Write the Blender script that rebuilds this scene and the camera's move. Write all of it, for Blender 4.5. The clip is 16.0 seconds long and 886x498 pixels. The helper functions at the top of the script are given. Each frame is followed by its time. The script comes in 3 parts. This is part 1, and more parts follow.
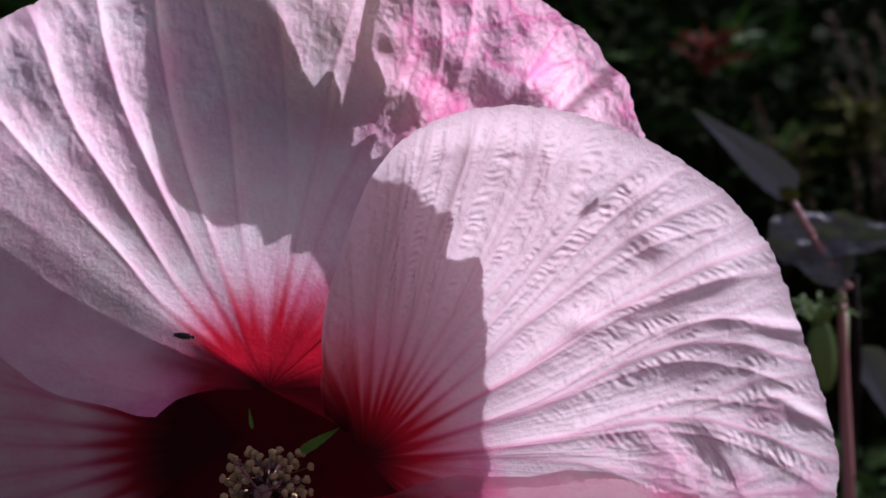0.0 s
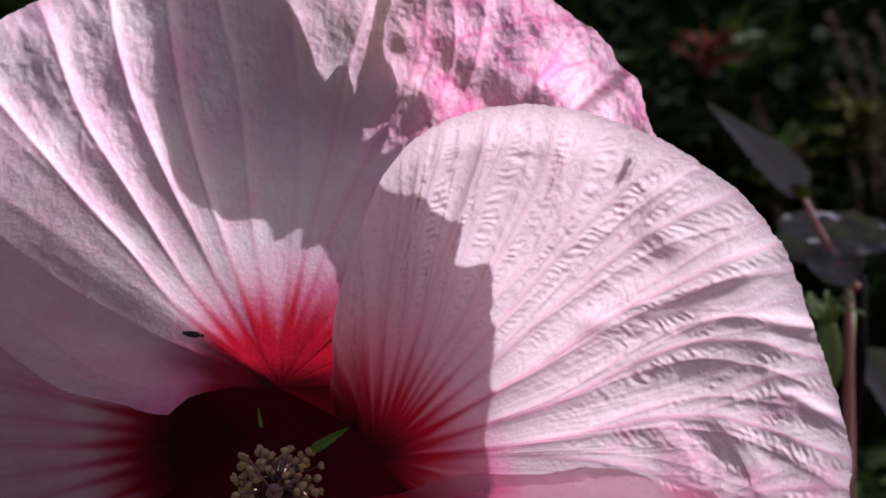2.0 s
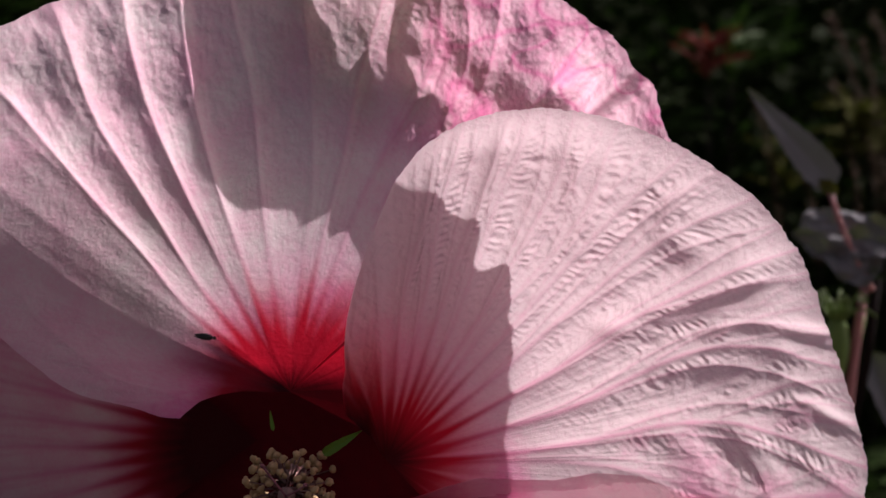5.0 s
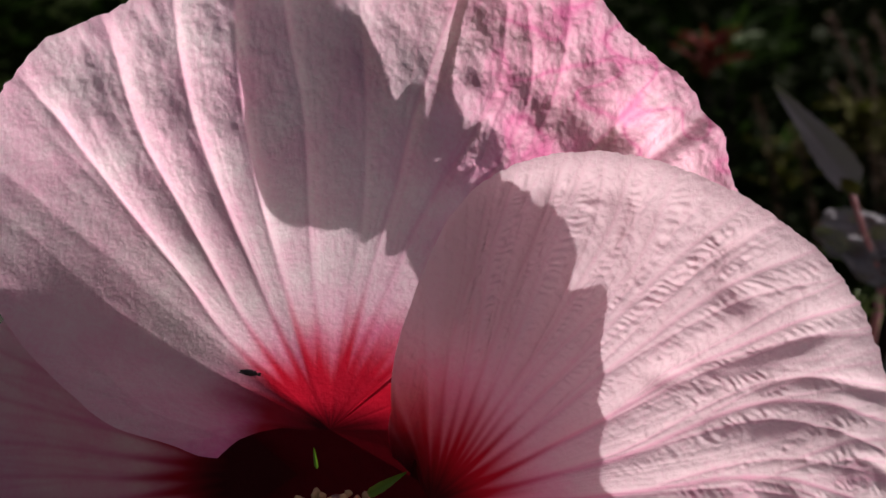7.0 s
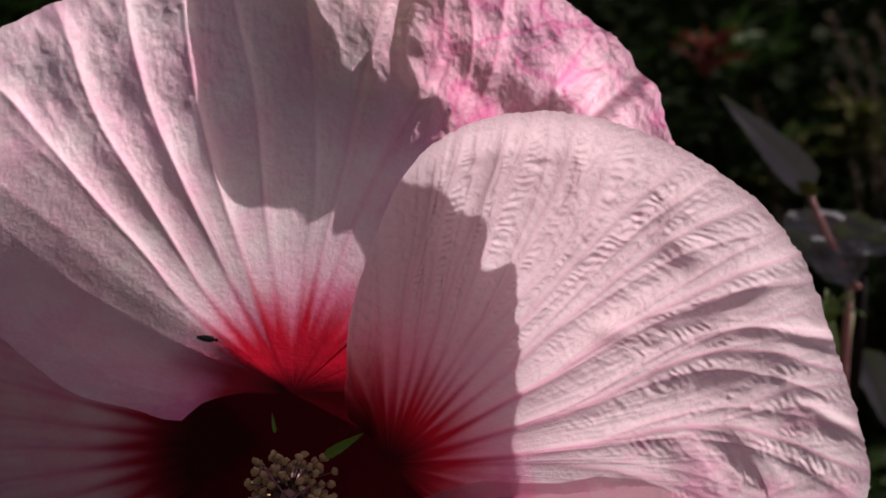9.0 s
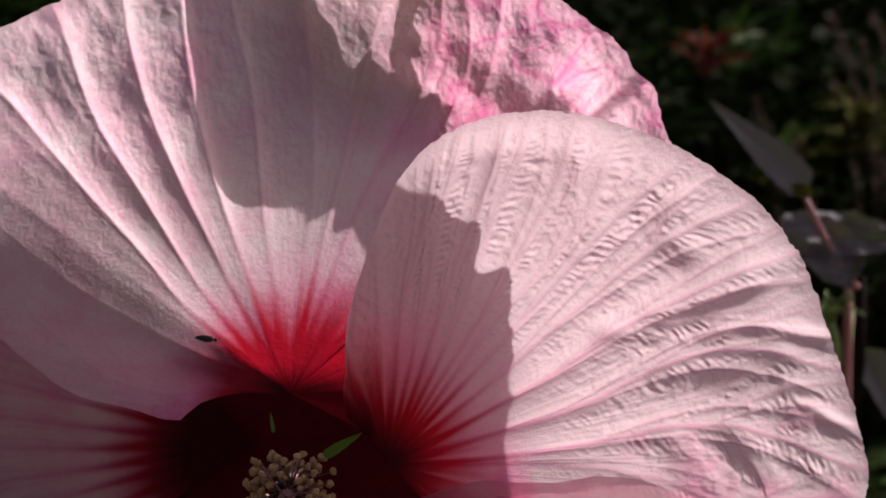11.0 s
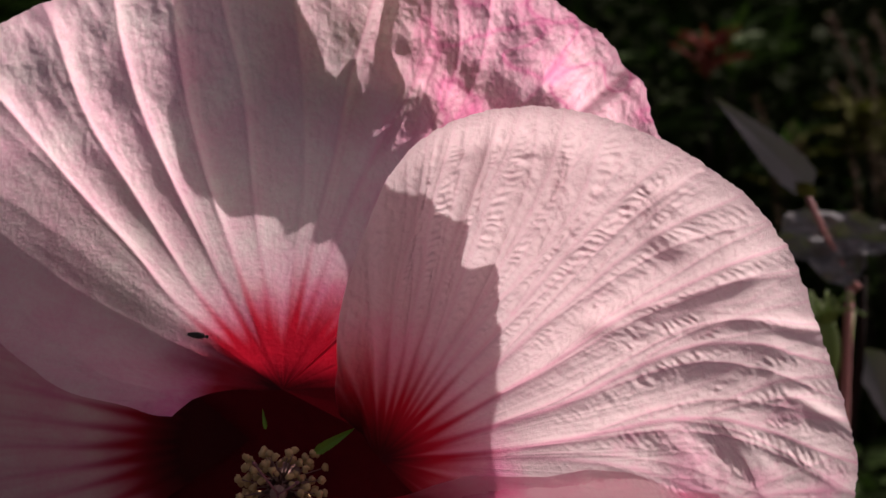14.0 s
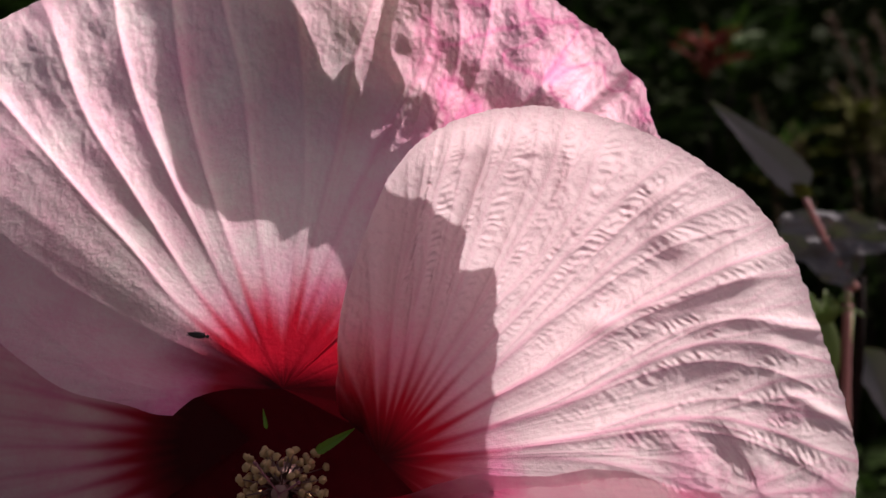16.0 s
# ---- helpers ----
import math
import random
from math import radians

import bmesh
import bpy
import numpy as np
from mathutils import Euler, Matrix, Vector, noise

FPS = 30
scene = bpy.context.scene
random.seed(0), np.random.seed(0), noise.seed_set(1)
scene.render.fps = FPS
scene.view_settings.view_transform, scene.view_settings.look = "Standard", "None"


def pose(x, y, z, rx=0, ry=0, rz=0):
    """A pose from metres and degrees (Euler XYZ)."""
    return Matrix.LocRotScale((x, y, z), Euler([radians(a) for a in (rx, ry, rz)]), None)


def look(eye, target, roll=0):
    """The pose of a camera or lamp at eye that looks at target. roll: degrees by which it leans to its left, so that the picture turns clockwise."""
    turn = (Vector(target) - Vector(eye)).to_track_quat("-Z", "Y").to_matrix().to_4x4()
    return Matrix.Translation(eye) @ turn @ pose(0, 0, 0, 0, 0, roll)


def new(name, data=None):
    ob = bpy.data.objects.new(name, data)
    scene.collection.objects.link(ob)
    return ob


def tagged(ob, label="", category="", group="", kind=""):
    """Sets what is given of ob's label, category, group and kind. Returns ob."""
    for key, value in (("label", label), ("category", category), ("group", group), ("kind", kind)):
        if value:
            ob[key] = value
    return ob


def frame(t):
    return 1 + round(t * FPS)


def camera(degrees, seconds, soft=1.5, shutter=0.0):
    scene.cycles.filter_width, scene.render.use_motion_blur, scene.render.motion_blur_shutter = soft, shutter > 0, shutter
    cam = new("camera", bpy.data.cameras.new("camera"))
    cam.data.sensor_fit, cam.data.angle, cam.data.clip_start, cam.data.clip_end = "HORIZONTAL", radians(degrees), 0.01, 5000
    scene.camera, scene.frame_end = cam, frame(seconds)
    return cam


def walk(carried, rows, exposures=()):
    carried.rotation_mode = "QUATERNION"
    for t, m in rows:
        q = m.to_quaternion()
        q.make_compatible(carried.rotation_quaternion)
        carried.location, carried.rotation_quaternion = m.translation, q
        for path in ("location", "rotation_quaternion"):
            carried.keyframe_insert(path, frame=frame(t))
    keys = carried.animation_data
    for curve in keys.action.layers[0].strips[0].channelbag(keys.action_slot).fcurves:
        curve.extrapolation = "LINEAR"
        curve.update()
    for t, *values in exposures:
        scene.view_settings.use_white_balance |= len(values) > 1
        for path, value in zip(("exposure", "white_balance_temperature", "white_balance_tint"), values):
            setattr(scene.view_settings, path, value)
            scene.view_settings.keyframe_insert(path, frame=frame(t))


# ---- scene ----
# A pink hibiscus bloom, backlit, swaying before a dark garden; the camera stands still.
cam = camera(46.0, 16.0, soft=1.5)
cam.data.dof.use_dof, cam.data.dof.focus_distance, cam.data.dof.aperture_fstop = True, 0.226, 14.0
walk(cam, [(0.0, pose(0, 0, 1.0, 90, 0, 0)), (16.0, pose(0, 0, 1.0, 90, 0, 0))],
     exposures=[(0, 0.34, 5510, 28.7), (1, 0.36, 5620, 27.7), (1.5, 0.50, 5700, 27.2), (2.5, 0.50, 5860, 27.7), (3, 0.44, 6010, 27.7), (5.5, 0.27, 6400, 27.7),
                (6, 0.30, 6450, 27.7), (6.5, 0.22, 6460, 28.2), (7, 0.19, 6460, 28.2), (7.5, 0.05, 6400, 27.7), (8, 0.73, 6310, 25.2), (8.5, 0.07, 6520, 29.7),
                (9, 0.17, 6430, 28.2), (11.5, 0.32, 6610, 27.7), (12.5, 0.32, 6790, 28.2), (13, 0.28, 6830, 28.2), (14, 0.24, 6850, 28.7), (14.5, 0.24, 6850, 27.7),
                (15, 0.17, 6850, 29.2), (15.5, 0.16, 6650, 27.7), (16, 0.47, 6630, 27.2)])

# ---- light ----
SUN = Vector((0.58, 0.34, 0.71)).normalized()
world = bpy.data.worlds.new("sky")
scene.world = world
world.use_nodes = True
wn = world.node_tree.nodes
sky = wn.new("ShaderNodeTexSky")
sky.sky_type, sky.sun_disc = "NISHITA", False
sky.air_density, sky.dust_density, sky.ozone_density = 0.6, 5.0, 0.4
sky.sun_elevation = math.asin(SUN.z)
sky.sun_rotation = math.atan2(SUN.x, SUN.y)
wn["Background"].inputs["Strength"].default_value = 0.095
world.node_tree.links.new(sky.outputs[0], wn["Background"].inputs["Color"])
sun = new("sun", bpy.data.lights.new("sun", "SUN"))
sun.data.energy, sun.data.angle, sun.data.color = 5.0, radians(0.5), (1.0, 0.97, 0.92)
sun.matrix_world = look(SUN * 5, (0, 0, 0))


# ---- materials ----
def material(name):
    m = bpy.data.materials.new(name)
    m.use_nodes = True
    m.node_tree.nodes.clear()
    return m, m.node_tree.nodes, m.node_tree.links


def mix(n, l, fac, a, b):
    """Colour mix; each of fac, a, b is a socket or a value."""
    x = n.new("ShaderNodeMix")
    x.data_type = "RGBA"
    for i, v in ((0, fac), (6, a), (7, b)):
        if hasattr(v, "is_linked"):
            l.new(v, x.inputs[i])
        elif i == 0:
            x.inputs[i].default_value = v
        else:
            x.inputs[i].default_value = (*v, 1)
    return x.outputs[2]


def maths(n, l, op, a, b=0.0, clamp=False):
    x = n.new("ShaderNodeMath")
    x.operation, x.use_clamp = op, clamp
    for i, v in ((0, a), (1, b)):
        if hasattr(v, "is_linked"):
            l.new(v, x.inputs[i])
        else:
            x.inputs[i].default_value = v
    return x.outputs[0]


def noise_tex(n, l, scale, detail=4.0, rough=0.55, coord="Object"):
    t = n.new("ShaderNodeTexCoord")
    x = n.new("ShaderNodeTexNoise")
    x.inputs["Scale"].default_value, x.inputs["Detail"].default_value = scale, detail
    x.inputs["Roughness"].default_value = rough
    l.new(t.outputs[coord], x.inputs["Vector"])
    return x.outputs[0]


def attribute(n, name):
    a = n.new("ShaderNodeAttribute")
    a.attribute_name = name
    return a.outputs["Fac"]


def thin(m, n, l, front, back, share, rough, height=None, strength=0.3, distance=0.0005, spec=0.3):
    """A thin living tissue: part of the light is thrown back, part comes through."""
    p = n.new("ShaderNodeBsdfPrincipled")
    t = n.new("ShaderNodeBsdfTranslucent")
    s = n.new("ShaderNodeMixShader")
    o = n.new("ShaderNodeOutputMaterial")
    p.inputs["Roughness"].default_value = rough
    p.inputs["Specular IOR Level"].default_value = spec
    l.new(front, p.inputs["Base Color"])
    l.new(back, t.inputs["Color"])
    if hasattr(share, "is_linked"):
        l.new(share, s.inputs[0])
    else:
        s.inputs[0].default_value = share
    if height is not None:
        b = n.new("ShaderNodeBump")
        b.inputs["Strength"].default_value, b.inputs["Distance"].default_value = strength, distance
        l.new(height, b.inputs["Height"])
        l.new(b.outputs[0], p.inputs["Normal"])
        l.new(b.outputs[0], t.inputs["Normal"])
    l.new(p.outputs[0], s.inputs[1])
    l.new(t.outputs[0], s.inputs[2])
    l.new(s.outputs[0], o.inputs[0])
    return m


def petal_material():
    m, n, l = material("petal_tissue")
    vein, eye, blush, deep = (attribute(n, a) for a in ("vein", "eye", "blush", "deep"))
    grain = noise_tex(n, l, 900, 5, 0.65)
    mottle = noise_tex(n, l, 110, 4)
    b2 = maths(n, l, "ADD", blush, maths(n, l, "MULTIPLY", maths(n, l, "SUBTRACT", mottle, 0.5), 0.75), True)
    b3 = maths(n, l, "ADD", b2, maths(n, l, "MULTIPLY", maths(n, l, "SUBTRACT", grain, 0.5), 0.55), True)
    front = mix(n, l, b3, (0.84, 0.66, 0.69), (0.75, 0.20, 0.44))
    front = mix(n, l, maths(n, l, "MULTIPLY", vein, 0.85), front, (0.70, 0.15, 0.38))
    front = mix(n, l, eye, front, (0.32, 0.010, 0.030))
    front = mix(n, l, deep, front, (0.085, 0.003, 0.008))
    back = mix(n, l, b3, (0.93, 0.79, 0.78), (0.92, 0.25, 0.48))
    back = mix(n, l, maths(n, l, "MULTIPLY", vein, 0.8), back, (0.82, 0.18, 0.40))
    back = mix(n, l, eye, back, (0.60, 0.012, 0.030))
    back = mix(n, l, deep, back, (0.04, 0.0005, 0.002))
    h = maths(n, l, "ADD", grain, maths(n, l, "MULTIPLY", noise_tex(n, l, 330, 3), 1.2))
    return thin(m, n, l, front, back, attribute(n, "sheer"), 0.6, h, 0.32, 0.0006, 0.25)


def leaf_material(name, a, b, through_colour, share=0.3, rough=0.5, spec=0.4, scale=60):
    m, n, l = material(name)
    k = noise_tex(n, l, scale, 5)
    info = n.new("ShaderNodeObjectInfo")
    geo = n.new("ShaderNodeNewGeometry")
    f = maths(n, l, "ADD", maths(n, l, "MULTIPLY", k, 0.7), maths(n, l, "MULTIPLY", geo.outputs["Random Per Island"], 0.5), True)
    f = maths(n, l, "ADD", f, maths(n, l, "MULTIPLY", maths(n, l, "SUBTRACT", info.outputs["Random"], 0.5), 0.2), True)
    front = mix(n, l, f, a, b)
    back = mix(n, l, f, through_colour, tuple(c * 0.6 for c in through_colour))
    return thin(m, n, l, front, back, share, rough, noise_tex(n, l, scale * 5, 3), 0.4, 0.001, spec)


def solid_material(name, a, b, rough=0.6, scale=200, spec=0.4, bump=0.3, sss=0.0):
    m, n, l = material(name)
    p = n.new("ShaderNodeBsdfPrincipled")
    o = n.new("ShaderNodeOutputMaterial")
    k = noise_tex(n, l, scale, 5)
    l.new(mix(n, l, k, a, b), p.inputs["Base Color"])
    p.inputs["Roughness"].default_value = rough
    p.inputs["Specular IOR Level"].default_value = spec
    b_ = n.new("ShaderNodeBump")
    b_.inputs["Strength"].default_value, b_.inputs["Distance"].default_value = bump, 0.3 / scale
    l.new(noise_tex(n, l, scale * 4, 3), b_.inputs["Height"])
    l.new(b_.outputs[0], p.inputs["Normal"])
    l.new(p.outputs[0], o.inputs[0])
    return m


PETAL = petal_material()
THROAT = solid_material("throat_crimson", (0.06, 0.002, 0.006), (0.09, 0.003, 0.009), 0.8, 300, 0.1)
POLLEN = solid_material("pollen_cream", (0.40, 0.27, 0.13), (0.54, 0.38, 0.20), 0.8, 1500, 0.2, 0.6)
STYLE = solid_material("style_pink", (0.22, 0.08, 0.11), (0.30, 0.13, 0.15), 0.85, 600, 0.1)
COLUMN = solid_material("column_cream", (0.24, 0.13, 0.12), (0.32, 0.20, 0.17), 0.8, 500, 0.1)
BACKLIT_LEAF = leaf_material("hibiscus_leaf_thin", (0.06, 0.11, 0.03), (0.09, 0.15, 0.04), (0.36, 0.34, 0.17), 0.55, 0.6, 0.2)
SEPAL = leaf_material("sepal_green", (0.10, 0.24, 0.02), (0.16, 0.32, 0.035), (0.18, 0.42, 0.02), 0.4)
GREY_LEAF = leaf_material("hibiscus_leaf_grey", (0.135, 0.137, 0.138), (0.20, 0.20, 0.20), (0.063, 0.099, 0.018), 0.1, 0.7, 0.15)
# green darkened far below a real leaf to carry the shade before the hedge
SHADED_SHRUB_LEAF = leaf_material("shrub_leaf_shaded", (0.0064, 0.011, 0.0023), (0.0156, 0.0258, 0.0055), (0.0128, 0.032, 0.0048), 0.2, 0.85, 0.02)
# hedge leaves: the gloom inside the hedge is put into this near-black colour
SHADED_HEDGE_LEAF = leaf_material("hedge_leaf_shaded", (0.0039, 0.00585, 0.0013), (0.00845, 0.01235, 0.00286), (0.0056, 0.014, 0.0028), 0.1, 0.95, 0.01)
RED_LEAF = leaf_material("young_leaf_red", (0.125, 0.021, 0.017), (0.21, 0.052, 0.035), (0.1875, 0.0375, 0.0225), 0.2, 0.7, 0.03)
PLUME = leaf_material("seed_plume_tan", (0.095, 0.057, 0.032), (0.14, 0.09, 0.048), (0.072, 0.042, 0.024), 0.12, 0.8, 0.1)
FRESH_LEAF = leaf_material("leaf_mid_green", (0.022, 0.045, 0.011), (0.04, 0.07, 0.018), (0.0325, 0.078, 0.013), 0.2, 0.7, 0.02)
LIME_LEAF = leaf_material("leaf_yellow_green", (0.05, 0.06, 0.009), (0.09, 0.09, 0.02), (0.0504, 0.063, 0.00945), 0.25, 0.8, 0.02)
BLOCKER_LEAF = leaf_material("blocker_leaf_thin", (0.04, 0.08, 0.03), (0.06, 0.11, 0.04), (0.17, 0.17, 0.14), 0.6, 0.7, 0.1)
STEM_RED = solid_material("stem_dusty_red", (0.36, 0.13, 0.12), (0.46, 0.22, 0.20), 0.6, 250)
STEM_DARK = solid_material("stem_dark", (0.008, 0.006, 0.005), (0.018, 0.012, 0.010), 0.9, 250, 0.05)
BUD = leaf_material("bud_green", (0.15, 0.24, 0.05), (0.22, 0.32, 0.08), (0.14, 0.3, 0.04), 0.3)
INSECT = solid_material("insect_black", (0.008, 0.006, 0.006), (0.02, 0.014, 0.012), 0.3, 900, 0.5)
WING = solid_material("insect_wing_brown", (0.03, 0.018, 0.012), (0.05, 0.03, 0.02), 0.35, 900, 0.5)
SOIL = solid_material("soil_dark", (0.03, 0.022, 0.016), (0.06, 0.045, 0.032), 0.95, 12, 0.1, 0.8)


# ---- building helpers ----
def link_mesh(name, me, mat, parent=None, label="", smooth=True):
    me.materials.append(mat)
    if smooth:
        me.shade_smooth()
    ob = new(name, me)
    if parent is not None:
        ob.parent = parent
    if label:
        ob["label"] = label
    return ob


def part(name, bm, mat, parent=None, label="", smooth=True):
    me = bpy.data.meshes.new(name)
    bm.to_mesh(me)
    bm.free()
    return link_mesh(name, me, mat, parent, label, smooth)


def grid_mesh(name, xyz):
    """A sheet from an array of points, rows by columns by 3."""
    a, b = xyz.shape[:2]
    me = bpy.data.meshes.new(name)
    i = np.arange(a * b).reshape(a, b)
    quads = np.stack([i[:-1, :-1], i[1:, :-1], i[1:, 1:], i[:-1, 1:]], -1).reshape(-1, 4)
    me.vertices.add(a * b)
    me.vertices.foreach_set("co", xyz.reshape(-1).astype(np.float32))
    me.loops.add(quads.size)
    me.loops.foreach_set("vertex_index", quads.reshape(-1).astype(np.int32))
    me.polygons.add(len(quads))
    me.polygons.foreach_set("loop_start", np.arange(0, quads.size, 4, dtype=np.int32))
    me.update(calc_edges=True)
    me.validate()
    return me


def put_value(me, name, values):
    me.attributes.new(name, "FLOAT", "POINT").data.foreach_set("value", values.reshape(-1).astype(np.float32))


def lattice(x, y, seed):
    """Smooth value noise, -1 to 1."""
    table = np.random.default_rng(seed).uniform(-1, 1, (256, 256))
    x, y = np.asarray(x, float) + 1000, np.asarray(y, float) + 1000
    i, j = np.floor(x).astype(int), np.floor(y).astype(int)
    f, g = x - i, y - j
    f, g = f * f * (3 - 2 * f), g * g * (3 - 2 * g)
    i0, i1, j0, j1 = i % 256, (i + 1) % 256, j % 256, (j + 1) % 256
    return (table[i0, j0] * (1 - f) + table[i1, j0] * f) * (1 - g) + (table[i0, j1] * (1 - f) + table[i1, j1] * f) * g


def smoothstep(a, b, x):
    t = np.clip((x - a) / (b - a), 0, 1)
    return t * t * (3 - 2 * t)


def tube(points, radii, sides=8, bm=None):
    """A round tapered tube along points."""
    bm = bm or bmesh.new()
    pts = [Vector(p) for p in points]
    rings = []
    for k, p in enumerate(pts):
        d = (pts[min(k + 1, len(pts) - 1)] - pts[max(k - 1, 0)]).normalized()
        a = d.orthogonal().normalized()
        if rings:
            a = (last - d * last.dot(d)).normalized()
        last = a
        b = d.cross(a)
        r = radii[min(k, len(radii) - 1)]
        rings.append([bm.verts.new(p + (a * math.cos(s) + b * math.sin(s)) * r)
                      for s in (2 * math.pi * q / sides for q in range(sides))])
    for r0, r1 in zip(rings, rings[1:]):
        for q in range(sides):
            bm.faces.new((r0[q], r0[(q + 1) % sides], r1[(q + 1) % sides], r1[q]))
    bm.faces.new(rings[0][::-1])
    bm.faces.new(rings[-1])
    return bm


def curve_points(a, b, c, n=8):
    """A quadratic curve from a by b to c."""
    a, b, c = Vector(a), Vector(b), Vector(c)
    return [a * (1 - t) ** 2 + b * 2 * t * (1 - t) + c * t * t for t in (k / (n - 1) for k in range(n))]


def blade(base, tip, width, face, fold=0.15, droop=0.1, wave=0.0, rows=14, cols=9, seed=3, belly=0.4, crumple=0.0):
    """A leaf blade: pointed, folded along its midrib, with a serrate wavy margin."""
    base, tip = Vector(base), Vector(tip)
    along = tip - base
    length = along.length
    along.normalize()
    side = along.cross(Vector(face)).normalized()
    up = side.cross(along).normalized()
    xyz = np.zeros((rows, cols, 3))
    for i in range(rows):
        t = i / (rows - 1)
        w = width * 0.5 * (math.sin(math.pi * t ** (0.9 - belly)) ** 0.8 if 0 < t < 1 else 0.0) + width * 0.012
        w *= 1 + 0.06 * math.sin(i * 2.4 + seed)
        for j in range(cols):
            s = 2 * j / (cols - 1) - 1
            h = abs(s) * fold * width - droop * length * t * t
            h += wave * width * math.sin(t * 9 + seed + s * 2) * abs(s)
            h -= 0.02 * width * math.exp(-(s / 0.12) ** 2)
            if crumple:
                h += crumple * width * float(lattice(t * length / width * 3.1, s * 1.9, seed) + 0.5 * lattice(t * length / width * 7, s * 4, seed + 1))
            xyz[i, j] = base + along * length * t + side * s * w + up * h
    return grid_mesh("leaf_blade", xyz)


# ---- the bloom: petals as fans about their own base, centimetres ----
def petal(parent, base, knots, veins, label, edge=(), last=(), relief=-1.0, ridge=0.1, crinkle=0.02, bulge=0.0,
          blush=(0.15, 0.3), eye_radius=3.25, funnel=0.75, seed=1, nu=300, nv=260, bumps=None, flank=(0.22, 0.5), vein_width=0.05, vein_zone=None, vein_far=0.5, herring=0.0, branch=0.2, smooth_from=None, core=0.25, pitch=0.24,
          curl_from=None, eye_at=(0.3, -0.35), vein_near=0.6, bump_side=-1, streaks=0.7, low_rose=0.0, shift=0.0, deep_edge=(-0.65, 0.75), deep_at=None, roll=0.0, relief_from=(0.15, 0.45), sheer=0.53):
    """knots: angle, radius, depth of the rim. veins: strength, start and course of each vein. edge, last: how far the two
    side edges stray in degrees, from base to rim."""
    ang = np.array([k[0] for k in knots])
    th = np.linspace(ang[0], ang[-1], nu)
    order = np.argsort(ang)
    fine = np.linspace(ang.min(), ang.max(), 900)
    ker = np.hanning(13)
    ker /= ker.sum()

    def soft(vals):
        v = np.interp(fine, ang[order], np.array(vals)[order])
        v = np.convolve(np.pad(v, 6, mode="reflect", reflect_type="odd"), ker, "valid")
        return np.interp(th, fine, v)
    rim, depth = soft([k[1] for k in knots]), soft([k[2] for k in knots])
    rim = rim * (1 + 0.003 * lattice(th * 0.9, th * 0 + seed, seed) + 0.0018 * lattice(th * 2.2, th * 0, seed + 5))
    v = np.linspace(0.0, 1.0, nv) ** 0.9
    u = np.linspace(0, 1, nu)
    TH, V = np.meshgrid(th, v, indexing="ij")
    U = np.meshgrid(u, v, indexing="ij")[0]
    if len(edge):
        TH = TH + np.interp(V, np.linspace(0, 1, len(edge)), edge) * (1 - U) ** 3
    if len(last):
        TH = TH + np.interp(V, np.linspace(0, 1, len(last)), last) * U ** 9
    R = rim[:, None] * V
    Y = depth[:, None] * V ** (funnel if curl_from is None else funnel + 0.45 * smoothstep(*curl_from, TH))
    if roll:
        Y = Y * (1 + roll) - roll * depth[:, None] * np.clip((V - 0.58) / 0.42, 0, 1) ** 2
    a = np.radians(TH)
    X, Z = R * np.cos(a), R * np.sin(a)
    # veins and the relief that follows them
    field = np.zeros_like(R)
    main_line = np.zeros_like(R)
    near = np.full_like(R, 9.0)
    signed = np.full_like(R, 9.0)
    lift = np.zeros_like(R)
    even, bend = np.linspace(0, 1, 161), np.hanning(43)[1:-1] / np.hanning(43).sum()
    rng = np.random.default_rng(seed)
    for k, (s0, start, *angles) in enumerate(veins):
        path = np.interp(V, even, np.convolve(np.pad(np.interp(even, STATIONS, angles), 20, mode="edge"), bend, "valid")) if len(angles) > 1 else angles[0] + 0 * V
        path = path + 0.5 * lattice(R * 0.5, R * 0 + k * 7.3, seed + 11)
        d = np.radians(path - TH) * R + shift
        on = smoothstep(start, start + 0.1, V) if start else 1.0
        w = vein_width * (2.0 - 1.1 * V)
        field = np.maximum(field, s0 * np.exp(-(d / w) ** 2) * (1 - 0.35 * V) * on)
        main_line = np.maximum(main_line, s0 * np.exp(-(d / 0.06) ** 2) * on)
        lift += ridge * s0 * on * np.exp(-(np.sqrt(d * d + 0.0025) - 0.05) / np.where(d > 0, *flank)) * smoothstep(*relief_from, V)
        closer = (np.abs(d) < np.abs(signed)) & (V > start)
        signed = np.where(closer, d, signed)
        near = np.minimum(near, np.abs(d) + (0.0 if not start else 2.0 * (1 - on)))
        for b in range(3):
            v0, sgn = max(start, 0.3) + 0.16 * b + rng.uniform(-0.05, 0.05), 1 if (b + k) % 2 else -1
            reach = sgn * rng.uniform(3.0, 5.5)
            tb = path + reach * np.clip((V - v0) / (1.05 - v0), 0, 1) ** 0.8
            d = np.radians(tb - TH) * R
            on2 = smoothstep(v0, v0 + 0.06, V)
            field = np.maximum(field, 0.45 * s0 * np.exp(-(d / (w * 0.7)) ** 2) * on2)
            lift += branch * ridge * s0 * np.exp(-np.abs(d) / 0.12) * on2
    # herringbone crinkles beside the veins, broken up by noise
    along, across = R - 0.6 * np.abs(signed), signed
    warp = 0.35 * lattice(X * 2.2, Z * 2.2, seed + 2)
    fold1 = 1 - 2 * np.abs(lattice(along * 1.5 + warp, across * 4.2 + warp * 2 + 9, seed + 3))
    fold2 = 1 - 2 * np.abs(lattice(along * 3.2 + warp * 2, across * 6.5 + warp * 3, seed + 12))
